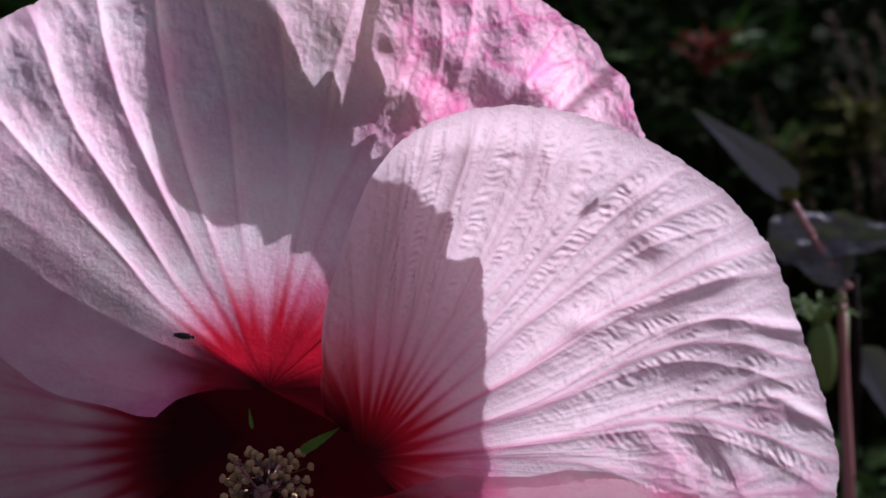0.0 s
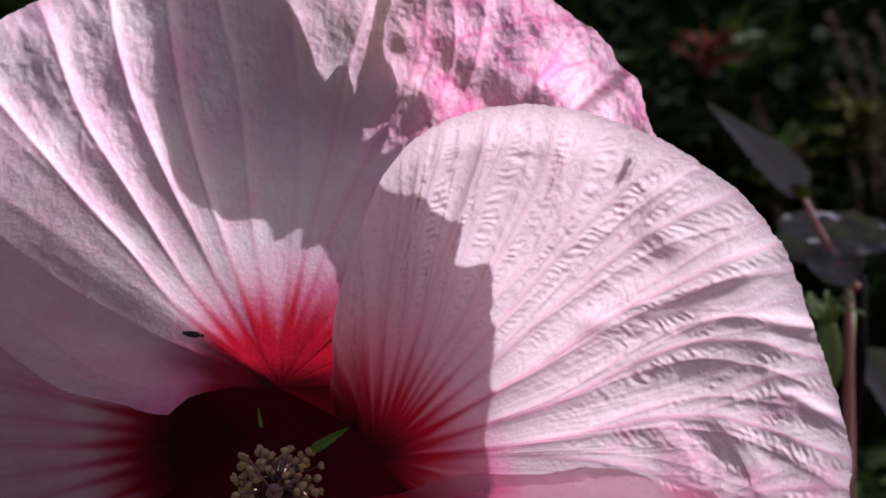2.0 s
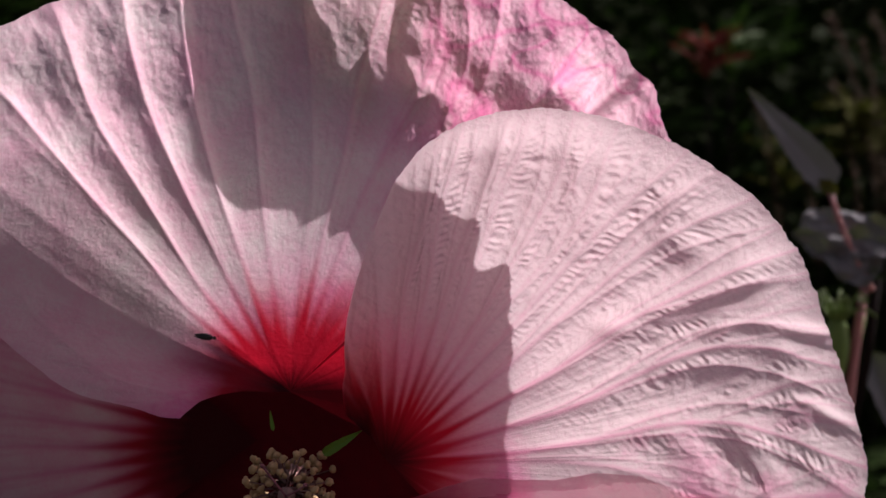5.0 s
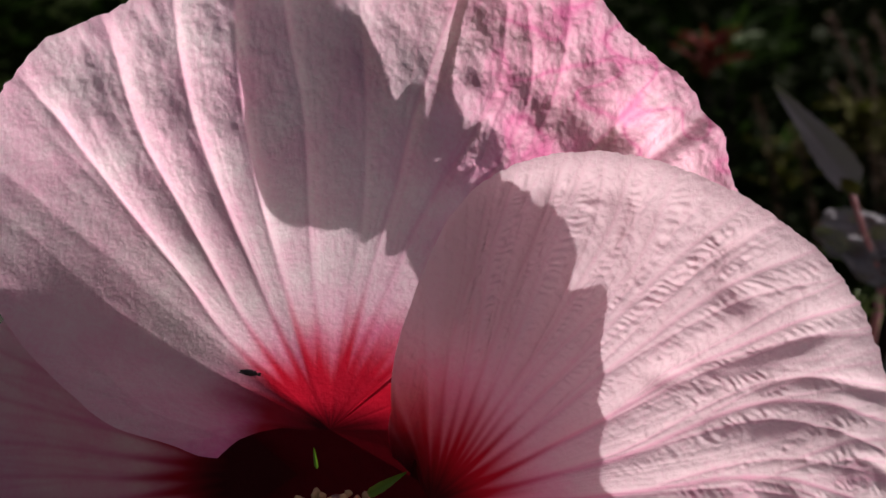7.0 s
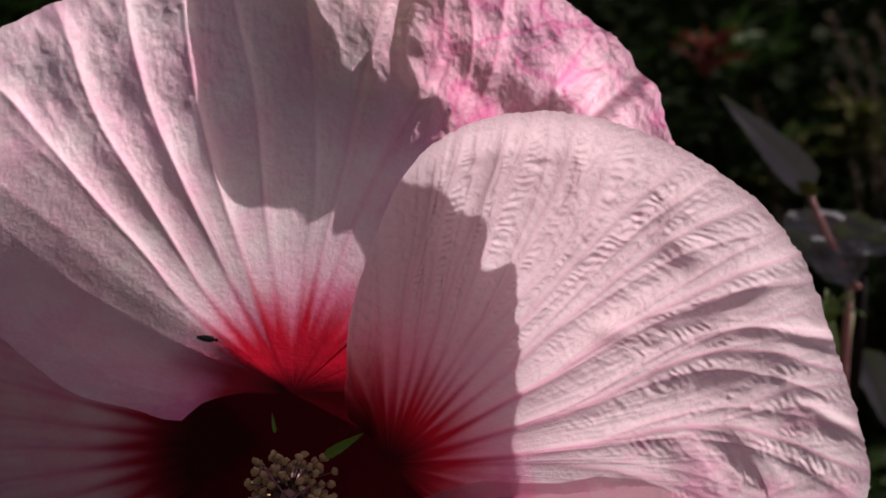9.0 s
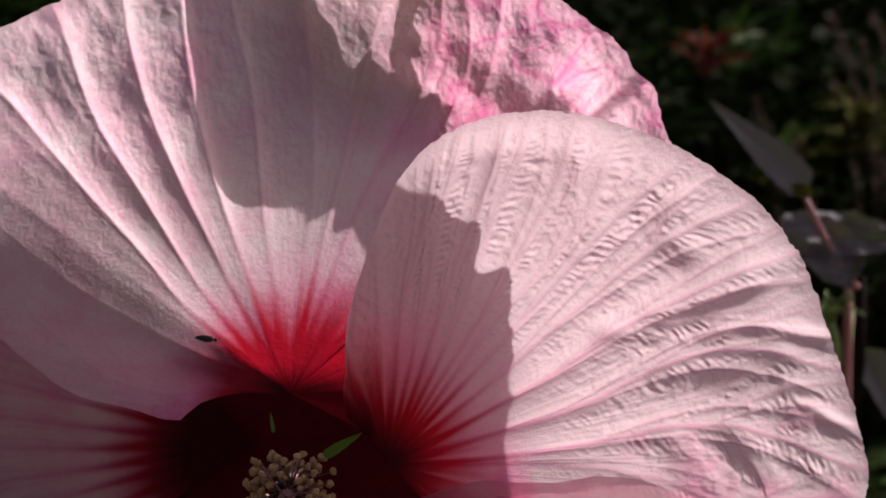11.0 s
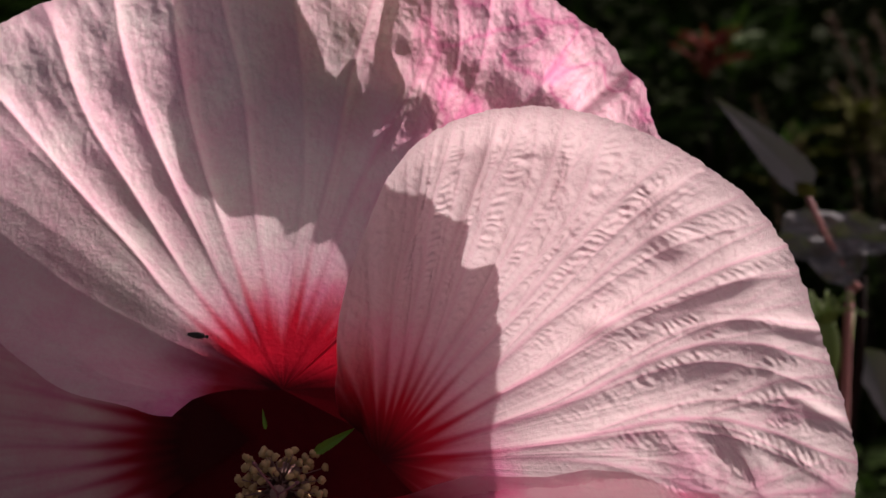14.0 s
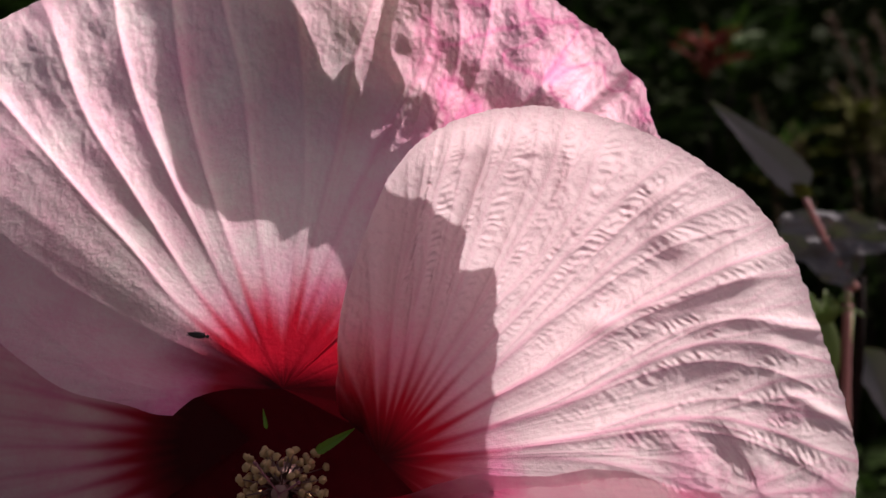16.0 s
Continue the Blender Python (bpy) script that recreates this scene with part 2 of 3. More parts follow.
    amp = np.clip(0.75 + 0.4 * lattice(X * 0.9, Z * 0.9, seed + 15), 0.15, 1.4) * np.where(signed > 0, 1.0, 0.6) * smoothstep(0.02, 0.2, near)
    along_vein = smoothstep(58, 78, TH) if low_rose else 0.0
    fold3 = lattice(along * 10 + warp * 4, across * (4 + 0 * R) + warp * 4, seed + 24) * (1 - along_vein) + along_vein * lattice(along * 2.4, across * 9 + warp * 3, seed + 25)
    fold4 = lattice(X * 13, Z * 13, seed + 26)
    if smooth_from:
        amp = amp * (1 - 0.85 * smoothstep(*smooth_from, TH))
    lift += crinkle * amp * (0.12 * fold1 + 0.18 * fold2 + 0.42 * fold3 + 0.28 * fold4) * smoothstep(0.25, 0.55, V)
    chevron = np.sin(2 * np.pi * ((R - 0.55 * np.abs(signed)) / pitch + 0.7 * lattice(X * 1.7, Z * 1.7, seed + 16) + 0.4 * lattice(X * 4, Z * 4, seed + 17)))
    chevron = chevron * np.clip(0.7 + 0.6 * lattice(X * 2.6, Z * 2.6, seed + 20), 0.05, 1.5)
    lift += crinkle * herring * chevron * np.exp(-near / 0.4) * smoothstep(0.03, 0.12, near) * np.where(signed > 0, 1.0, 0.35) * np.clip(amp, 0, 1) * smoothstep(0.3, 0.55, V)
    lift += core * ridge * main_line * smoothstep(0.2, 0.4, V)
    lift += crinkle * 0.7 * amp * lattice(X * 5.5, Z * 5.5, seed + 4) * smoothstep(0.3, 0.6, V)
    lift += bulge * lattice(X * 0.55, Z * 0.55, seed + 6) * V
    if bumps:
        Y = Y + (bumps(X, Z, V) if bump_side > 0 else -bumps(X, Z, V))
    lift += 0.05 * lattice(TH * 0.35, TH * 0 + 3, seed + 8) * smoothstep(0.85, 1.0, V)
    Y = Y + relief * lift * (1 - 0.75 * smoothstep(0.88, 1.0, V))
    # pigment; deep is the dark eye centre with the throat's shade put in
    ex, ez = X + base[0] - eye_at[0], Z + base[2] - eye_at[1]
    er = np.hypot(ex, ez)
    streak = streaks * field + 0.35 * lattice(TH * 0.25, R * 0.15, seed + 9)
    eye = 1 - smoothstep(-1.0, 1.0, er - eye_radius - streak)
    dr = er - eye_radius + 1.0 if deep_at is None else np.hypot(X + base[0] - deep_at[0], Z + base[2] - deep_at[1]) - deep_at[2]
    deep = 1 - smoothstep(*deep_edge, dr - 0.3 * streak)
    if curl_from:
        lip = smoothstep(160, 176, TH) * smoothstep(1.4, 2.2, R)
        eye, deep = eye * (1 - lip), deep * (1 - lip)
    vein_fade = np.clip(field * (vein_far + vein_near * (1 - smoothstep(2.5, 7.5, er))), 0, 1)
    rose = blush[0] + blush[1] * (1 - smoothstep(3.0, 5.5, er)) + (blush[2] * smoothstep(0.35, 1.0, V) if len(blush) > 2 else 0)
    if vein_zone:
        zone = smoothstep(*vein_zone, X)
        far = smoothstep(vein_zone[1] - 0.3, vein_zone[1] + 1.2, X)
        wx, wz = 0.7 * lattice(X * 1.5, Z * 1.5, seed + 14), 0.7 * lattice(X * 1.5 + 7, Z * 1.5, seed + 18)
        web = np.clip(1 - 1.7 * np.abs(lattice(X * 0.95 + wx, Z * 0.75 + wz, seed + 13)), 0, 1) ** 4
        fine = np.clip(1 - 2.2 * np.abs(lattice(X * 2.6 + wx * 2, Z * 2.2 + wz * 2, seed + 19)), 0, 1) ** 3
        web = np.maximum(web, 0.3 * fine)
        vein_fade = np.clip(vein_fade + zone * 0.55 * field + far * 0.6 * web, 0, 1)
        rose = rose + 0.3 * far * web + 0.05 * zone
    rose = rose + 0.12 * lattice(X * 0.8, Z * 0.8, seed + 10)
    if low_rose:
        low = 1 - smoothstep(-8, 52, TH)
        vein_fade = np.clip(vein_fade + 0.5 * low * field, 0, 1)
        rose = rose + low_rose * low ** 2 * np.clip(0.5 + lattice(X * 1.1, Z * 1.1, seed + 22) + 0.5 * lattice(X * 3, Z * 3, seed + 23), 0, 1.5)
    if len(blush) > 3:
        rose = rose + blush[3] * smoothstep(blush[4], blush[5], X)
    me = grid_mesh("petal", np.stack([X, Y, Z], -1) * 0.01)
    for name, val in (("vein", vein_fade), ("eye", eye), ("blush", np.clip(rose, -0.3, 1)), ("deep", deep), ("sheer", sheer + 0 * R)):
        put_value(me, name, val)
    ob = link_mesh("petal", me, PETAL, parent, label)
    ob.location = Vector(base) * 0.01
    return ob


def top_bumps(X, Z, V):
    """Crumpled blisters in the upper half of the broad petal."""
    def blister(x, z, r, h):
        return h * np.exp(-((X - x) ** 2 + (Z - z) ** 2) / (r * r))
    out = blister(6.2, 7.0, 0.75, 0.5) + blister(2.6, 7.3, 0.55, 0.26) + blister(2.9, 8.4, 0.3, 0.15)
    out += blister(6.9, 6.3, 0.5, 0.2) + blister(4.4, 8.0, 0.6, 0.25)
    out += blister(7.4, 5.9, 0.35, 0.14) + blister(6.4, 7.3, 0.45, 0.2) + blister(3.6, 7.0, 0.5, 0.25) - blister(4.7, 6.9, 0.5, 0.2)
    out += 0.09 * smoothstep(2.0, 3.4, X) * np.abs(lattice(X * 1.5 - Z * 0.35, Z * 0.3, 78)) * (1 - smoothstep(5.5, 7.0, X))
    zone = smoothstep(1.0, 3.2, X) * smoothstep(0.3, 0.6, V)
    calm = 1 - 0.85 * smoothstep(130, 142, np.degrees(np.arctan2(Z, X)))
    return out + zone * (0.10 * lattice(X * 1.2, Z * 0.8, 71) + 0.035 * lattice(X * 3, Z * 2, 72) + 0.016 * lattice(X * 8, Z * 6, 73) + 0.009 * lattice(X * 16, Z * 14, 76)) + (1 - zone) * calm * smoothstep(0.45, 0.75, V) * (0.045 * lattice(X * 1.3, Z * 0.9, 74) + 0.028 * lattice(X * 2.8, Z * 1.8, 75) + 0.014 * lattice(X * 5 + Z, Z * 3.2, 77) + 0.007 * lattice(X * 12, Z * 8, 79))


def side_bumps(X, Z, V):
    """Long dents in the outer half of the side petal."""
    def dent(x, z, turn, long, wide, h):
        c, s = math.cos(radians(turn)), math.sin(radians(turn))
        p, q = (X - x) * c + (Z - z) * s, (Z - z) * c - (X - x) * s
        return h * np.exp(-(p / long) ** 2 - (q / wide) ** 2)
    out = dent(7.5, 4.3, 24, 1.3, 0.28, -0.11) + dent(6.5, 2.5, 8, 0.8, 0.26, -0.10) + dent(6.2, 0.8, -40, 0.6, 0.36, -0.15)
    out += dent(7.5, 0.8, -50, 0.7, 0.34, -0.14) + dent(6.3, 4.9, -20, 0.45, 0.3, -0.15) + dent(8.6, 3.2, -8, 0.7, 0.15, -0.12)
    return out + dent(8.9, 1.6, -30, 0.6, 0.14, -0.12) + dent(4.8, 3.2, 10, 0.4, 0.25, -0.12)


# veins: strength, where they set out, and their angle at six stations from base to rim
STATIONS = (0.3, 0.45, 0.6, 0.75, 0.9, 1.0)
BROAD_MAIN = [(0.1, 0, 154.6, 154.8, 153.4, 150.8, 148.7, 148.7), (0.9, 0, 140.7, 136.6, 136.2, 134.8, 134.5, 134.6), (0.1, 0, 146.4, 147.2, 145.4, 145.1, 144.9, 144.9),
              (1.1, 0, 130.8, 128.5, 127.6, 125.8, 123.6, 121.2), (1.1, 0, 118.4, 118.5, 117.8, 116.4, 114, 112), (0.9, 0, 109.5, 110.3, 109.3, 107.7, 105.5, 104),
              (0.7, 0, 98.5, 98.2, 97.4, 98.8, 99.2, 99.4), (0.4, 0, 83.5, 83.6, 85.9, 88.1, 89.5, 90), (0.7, 0, 77.5, 77.3, 78.2, 77.2, 76.2, 75.8),
              (0.6, 0, 69.7, 69.6, 67.4, 66.5, 69.9, 71.9)]
BROAD_BRANCHES = [(0.7, 0.35, 66.2, 62.5, 60.1, 61.2, 67.6, 71.9), (0.8, 0.35, 60.7, 58.3, 56.6, 57.4, 61.8, 65.5), (0.7, 0.4, 55, 53, 51, 49.7, 49.4, 49.3),
                  (0.6, 0.4, 47.7, 46.1, 44.2, 42.4, 42.5, 42.4)]
BROAD_VEINS = BROAD_MAIN + BROAD_BRANCHES
SIDE_MAIN = [(0.9, 0, 85.5, 85.5, 82.7, 81.1, 80.7, 80.9), (1.2, 0, 76.6, 76.8, 77.4, 78.1, 77.1, 76.8), (1.2, 0, 70.7, 71, 71.5, 70.9, 70.5, 70.8),
             (1.2, 0, 63.5, 65.1, 66.8, 68, 67.1, 68.7), (1.4, 0, 58.5, 58.4, 58.5, 59, 60.7, 62.9), (1.3, 0, 54.3, 53.7, 52.7, 52.3, 55.1, 56.8),
             (1.6, 0, 47.9, 48.8, 49.3, 49.3, 48.3, 47.1), (1.7, 0, 40.1, 41.9, 42, 41.9, 39.9, 37.7), (2.0, 0, 31.2, 31.7, 32.8, 32.4, 31.6, 29.6),
             (1.6, 0, 20.6, 20.9, 23.1, 23.6, 19.7, 14.2), (1.3, 0, 9.7, 11.3, 12.7, 11.8, 6.4, 3.6), (0.7, 0, 7.3, 5.7, 2.6, -2.2, -6.3, -6.3)]
SIDE_BRANCHES = [(1, 0.72, 23.4, 23.4, 23.4, 24.7, 25, 23), (0.5, 0.6, 34.4, 34.4, 32, 29.1, 25.8, 24.7), (1, 0.72, 8.7, 8.7, 8.7, 13.6, 15, 13.8),
                 (0.9, 0.82, 9.6, 9.6, 9.6, 9.9, 10.7, 8), (0.35, 0.57, 8.5, 8.8, 13.9, 18.2, 19.3, 19.3), (0.9, 0.7, -4.1, -4.1, -4.1, -1.8, 0.6, -0.2),
                 (0.6, 0.78, 38.9, 38.9, 38.9, 40.9, 44.2, 45.1), (0.5, 0.68, 46.7, 46.7, 47.7, 51.4, 55.4, 57.2), (0.3, 0.72, 29.4, 29.4, 28.4, 7.6, -10.1, -14.8)]
SIDE_VEINS = SIDE_MAIN + SIDE_BRANCHES

flower = tagged(new("hibiscus_flower"), "wide open pale pink hibiscus bloom with a deep crimson throat", "flower")
flower.location = (-0.0369, 0.24, 0.95335)

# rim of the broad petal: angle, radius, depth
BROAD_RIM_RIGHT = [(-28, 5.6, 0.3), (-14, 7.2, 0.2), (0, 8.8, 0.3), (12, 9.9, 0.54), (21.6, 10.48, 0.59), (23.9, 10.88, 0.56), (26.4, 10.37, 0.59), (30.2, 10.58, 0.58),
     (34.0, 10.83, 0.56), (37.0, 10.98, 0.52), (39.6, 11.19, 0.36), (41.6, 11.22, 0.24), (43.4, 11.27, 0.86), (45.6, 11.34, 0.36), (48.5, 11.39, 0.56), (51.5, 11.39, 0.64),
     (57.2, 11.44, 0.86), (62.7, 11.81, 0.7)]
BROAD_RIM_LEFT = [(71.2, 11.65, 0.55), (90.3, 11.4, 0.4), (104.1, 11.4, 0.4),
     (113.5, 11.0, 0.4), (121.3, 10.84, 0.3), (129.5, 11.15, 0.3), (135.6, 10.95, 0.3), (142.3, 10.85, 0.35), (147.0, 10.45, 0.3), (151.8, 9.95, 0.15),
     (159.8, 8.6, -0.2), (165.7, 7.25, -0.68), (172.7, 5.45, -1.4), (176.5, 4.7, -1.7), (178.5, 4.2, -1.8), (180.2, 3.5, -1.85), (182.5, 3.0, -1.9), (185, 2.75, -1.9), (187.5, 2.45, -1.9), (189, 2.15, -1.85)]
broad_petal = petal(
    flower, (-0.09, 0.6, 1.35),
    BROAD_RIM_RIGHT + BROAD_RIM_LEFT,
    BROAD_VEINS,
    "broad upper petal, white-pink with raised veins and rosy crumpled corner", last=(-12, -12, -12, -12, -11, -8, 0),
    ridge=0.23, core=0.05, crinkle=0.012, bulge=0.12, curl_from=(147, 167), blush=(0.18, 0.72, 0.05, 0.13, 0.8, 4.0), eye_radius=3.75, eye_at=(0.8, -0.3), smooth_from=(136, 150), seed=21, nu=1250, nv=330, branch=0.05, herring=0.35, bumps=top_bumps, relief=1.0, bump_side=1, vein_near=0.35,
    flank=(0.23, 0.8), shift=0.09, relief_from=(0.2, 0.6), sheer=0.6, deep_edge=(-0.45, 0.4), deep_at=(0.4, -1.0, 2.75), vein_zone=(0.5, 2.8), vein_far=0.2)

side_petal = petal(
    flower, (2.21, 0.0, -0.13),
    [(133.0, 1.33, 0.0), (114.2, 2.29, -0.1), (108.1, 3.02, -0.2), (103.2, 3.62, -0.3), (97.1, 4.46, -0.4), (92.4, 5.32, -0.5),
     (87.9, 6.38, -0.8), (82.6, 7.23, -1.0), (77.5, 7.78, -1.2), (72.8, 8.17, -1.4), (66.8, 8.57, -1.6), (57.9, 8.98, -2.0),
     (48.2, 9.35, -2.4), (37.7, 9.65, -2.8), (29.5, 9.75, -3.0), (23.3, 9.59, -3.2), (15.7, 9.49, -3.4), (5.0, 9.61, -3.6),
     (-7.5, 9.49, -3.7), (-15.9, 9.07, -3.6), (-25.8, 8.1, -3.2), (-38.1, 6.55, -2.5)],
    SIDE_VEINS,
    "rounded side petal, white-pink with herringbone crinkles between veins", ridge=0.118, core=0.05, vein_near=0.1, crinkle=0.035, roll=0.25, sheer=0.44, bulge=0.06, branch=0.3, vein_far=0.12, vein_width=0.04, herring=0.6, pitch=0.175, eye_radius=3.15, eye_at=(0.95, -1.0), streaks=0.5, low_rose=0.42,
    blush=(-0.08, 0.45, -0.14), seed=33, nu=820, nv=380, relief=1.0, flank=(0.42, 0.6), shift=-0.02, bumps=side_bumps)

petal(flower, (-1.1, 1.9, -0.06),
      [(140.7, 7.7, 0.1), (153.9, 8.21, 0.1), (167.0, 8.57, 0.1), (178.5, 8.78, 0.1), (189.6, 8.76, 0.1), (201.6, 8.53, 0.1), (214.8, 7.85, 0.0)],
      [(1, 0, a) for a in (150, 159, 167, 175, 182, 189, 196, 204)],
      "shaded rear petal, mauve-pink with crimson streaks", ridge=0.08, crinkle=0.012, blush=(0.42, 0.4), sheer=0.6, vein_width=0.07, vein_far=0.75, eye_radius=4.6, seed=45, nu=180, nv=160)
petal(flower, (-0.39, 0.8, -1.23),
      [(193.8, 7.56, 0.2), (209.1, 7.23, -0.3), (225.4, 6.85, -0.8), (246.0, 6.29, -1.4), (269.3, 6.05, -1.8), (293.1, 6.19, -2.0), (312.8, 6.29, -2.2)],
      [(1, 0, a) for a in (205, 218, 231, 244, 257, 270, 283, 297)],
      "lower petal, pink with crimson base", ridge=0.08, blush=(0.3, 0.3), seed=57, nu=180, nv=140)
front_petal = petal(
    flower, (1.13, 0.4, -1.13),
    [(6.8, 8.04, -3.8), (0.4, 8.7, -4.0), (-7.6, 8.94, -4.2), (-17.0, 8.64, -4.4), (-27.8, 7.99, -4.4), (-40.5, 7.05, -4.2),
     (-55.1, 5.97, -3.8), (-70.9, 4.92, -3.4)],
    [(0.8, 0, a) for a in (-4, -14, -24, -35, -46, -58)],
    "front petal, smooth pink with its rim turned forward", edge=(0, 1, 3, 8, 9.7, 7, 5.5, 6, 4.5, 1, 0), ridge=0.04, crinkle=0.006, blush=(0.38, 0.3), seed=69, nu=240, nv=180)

# throat behind the petal bases
tv = np.linspace(0, 1, 24)
ta = np.linspace(0, 2 * math.pi, 65)
TA, TV = np.meshgrid(ta, tv, indexing="ij")
tr = (4.2 - 0.3 * np.clip(np.cos(TA - 1.9), 0, 1)) * TV
throat = link_mesh("throat", grid_mesh("throat", np.stack([0.35 + tr * np.cos(TA), 2.25 - 0.15 * TV ** 1.5, -0.3 + tr * np.sin(TA)], -1) * 0.01), THROAT, flower,
                   "deep crimson throat")


def stamens():
    axis = curve_points((-0.0005, 0.012, -0.0060), (0.0, 0.0, -0.0085), (0.0015, -0.016, -0.0060), 12)
    column = part("staminal_column", tube(axis, [0.0028, 0.0026, 0.0024, 0.0022, 0.002, 0.0018], 14), COLUMN, flower, "pale cream-pink stamen column")
    bm = bmesh.new()
    bmesh.ops.create_icosphere(bm, subdivisions=2, radius=0.0008)
    for w in bm.verts:
        w.co.x *= 1.25
        w.co.z *= 0.85 + 0.3 * (w.co.x > 0)
        w.co += w.co.normalized() * 0.00015 * math.sin(w.co.x * 5000 + w.co.y * 4000)
    first = part("anther", bm, POLLEN, column, "cream pollen-covered anther")
    fb = tube([(0, 0, 0), (0, 0.0003, 0.5), (0, 0, 1)], [0.00022, 0.00018, 0.00016], 5)
    fil = part("filament", fb, COLUMN, column)
    rng = random.Random(8)
    n = 120
    for k in range(n):
        t = 0.35 + 0.6 * (k / n)
        p = axis[min(int(t * 11), 11)]
        ang = k * 2.39996 + rng.uniform(-0.3, 0.3)
        reach = rng.uniform(0.0060, 0.0125) * (1.05 - 0.25 * t)
        d = Vector((math.cos(ang), rng.uniform(-1.2, -0.15), math.sin(ang))).normalized()
        tip = p + d * reach
        a = first if k == 0 else first.copy()
        f = fil if k == 0 else fil.copy()
        if k:
            scene.collection.objects.link(a)
            scene.collection.objects.link(f)
        a.location = tip
        a.rotation_euler = (rng.uniform(0, 6), rng.uniform(0, 6), rng.uniform(0, 6))
        f.matrix_basis = Matrix.Translation(p) @ d.to_track_quat("Z", "Y").to_matrix().to_4x4() @ Matrix.Diagonal((1, 1, reach, 1))
    for dx, dz, bx in ((-0.0042, 0.0075, -0.001), (0.0048, 0.0035, 0.002), (0.0, -0.006, 0.0)):
        tip = axis[-1] + Vector((dx, -0.005, dz))
        style = part("style_branch", tube(curve_points(axis[-1], axis[-1] + Vector((bx, -0.004, dz * 0.4)), tip, 7), [0.0003, 0.00022], 8), STYLE, column, "pink style branch")
        sb = bmesh.new()
        bmesh.ops.create_icosphere(sb, subdivisions=2, radius=0.00045)
        for w in sb.verts:
            w.co = w.co * (1 + 0.12 * math.sin(w.co.z * 6000)) + tip
        part("stigma", sb, STYLE, style)


stamens()

# green sepals that show through the gaps between the petal bases, and the stalk behind
link_mesh("sepal", blade((0.0078, -0.004, 0.0005), (0.0168, -0.0035, 0.0060), 0.0023, (0.2, -1, 0.3), 0.2, 0.05), SEPAL, flower, "bright green sepal tip in a petal gap")
link_mesh("sepal", blade((-0.0042, 0.002, 0.0048), (-0.0052, 0.003, 0.0095), 0.0009, (0, -1, 0.2), 0.2, 0.05), SEPAL, flower, "thin green sepal tip")
part("stalk", tube([(0.003, 0.0275, -0.003), (0.003, 0.05, -0.006), (0.004, 0.075, -0.03), (0.004, 0.085, -0.2), (0.004, 0.09, -1.05)],
                   [0.006, 0.0035, 0.0033, 0.0045, 0.007], 10), STEM_RED, flower, "reddish flower stalk behind the bloom")
for k in range(5):
    s = k * 1.2566 + 0.35
    link_mesh("sepal", blade((0.003 + 0.003 * math.cos(s), 0.026, -0.003 + 0.003 * math.sin(s)),
                             (0.003 + 0.017 * math.cos(s), 0.024, -0.003 + 0.017 * math.sin(s)), 0.012, (0, 1, 0), 0.1, 0.05), SEPAL, flower, "green calyx lobe")


# ---- small insects ----
def insect(name, label, size, girth=1.0):
    root = tagged(new(name), label, "insect")
    bm = bmesh.new()
    bmesh.ops.create_uvsphere(bm, u_segments=14, v_segments=10, radius=1)
    for w in bm.verts:
        w.co = Vector((w.co.x * size * 0.5 * (1 - 0.15 * w.co.x), w.co.y * size * 0.125 * girth, w.co.z * size * 0.11 * girth))
    part("abdomen", bm, INSECT, root)
    bm = bmesh.new()
    bmesh.ops.create_uvsphere(bm, u_segments=10, v_segments=8, radius=size * 0.11)
    for w in bm.verts:
        w.co.x += size * 0.5
    part("head", bm, INSECT, root)
    for side in (-1, 1):
        wing = blade((size * 0.3, side * size * 0.04, size * 0.10), (-size * 0.62, side * size * 0.06, size * 0.10), size * 0.13 * girth, (0, 0, 1), 0.1, 0.0)
        link_mesh("wing", wing, WING, root)
        for q in range(3):
            x = size * (0.25 - 0.2 * q)
            part("leg", tube(curve_points((x, side * size * 0.1, 0), (x, side * size * 0.17, size * 0.04), (x + size * 0.06 * (1 - q), side * size * 0.20, -size * 0.14), 4), [size * 0.015], 5), INSECT, root)
        part("antenna", tube(curve_points((size * 0.56, side * size * 0.04, 0.0), (size * 0.68, side * size * 0.08, size * 0.05), (size * 0.75, side * size * 0.14, 0), 4), [size * 0.01], 5), INSECT, root)
    return root


beetle = insect("small_beetle", "tiny dark beetle resting on the pink petal", 0.0042, 1.45)
crawler = insect("crawling_insect", "small dark insect crawling on the back of the petal", 0.0060, 0.75)

# ---- the unseen lobed leaves behind the bloom, cut to the shade they cast on it ----
def lobed_leaf(name, knots, mat, parent, label, cup=0.004, rings=10, count=400, tilt=0.0):
    """A toothed, lobed leaf blade as a fan of angle and radius in centimetres."""
    ang = np.array([k[0] for k in knots] + [knots[0][0] + 360.0])
    rad = np.array([k[1] for k in knots] + [knots[0][1]])
    th = np.linspace(ang[0], ang[-1], count)
    r = np.interp(th, ang, rad) * 0.01
    TH, V = np.meshgrid(np.radians(th), np.linspace(0, 1, rings), indexing="ij")
    R = r[:, None] * V
    Y = cup * V ** 2 * np.cos(2 * TH) + 0.0006 * np.cos(TH * 9) * V - tilt * R * np.cos(TH)
    return link_mesh(name, grid_mesh(name, np.stack([R * np.cos(TH), Y, R * np.sin(TH)], -1)), mat, parent, label)


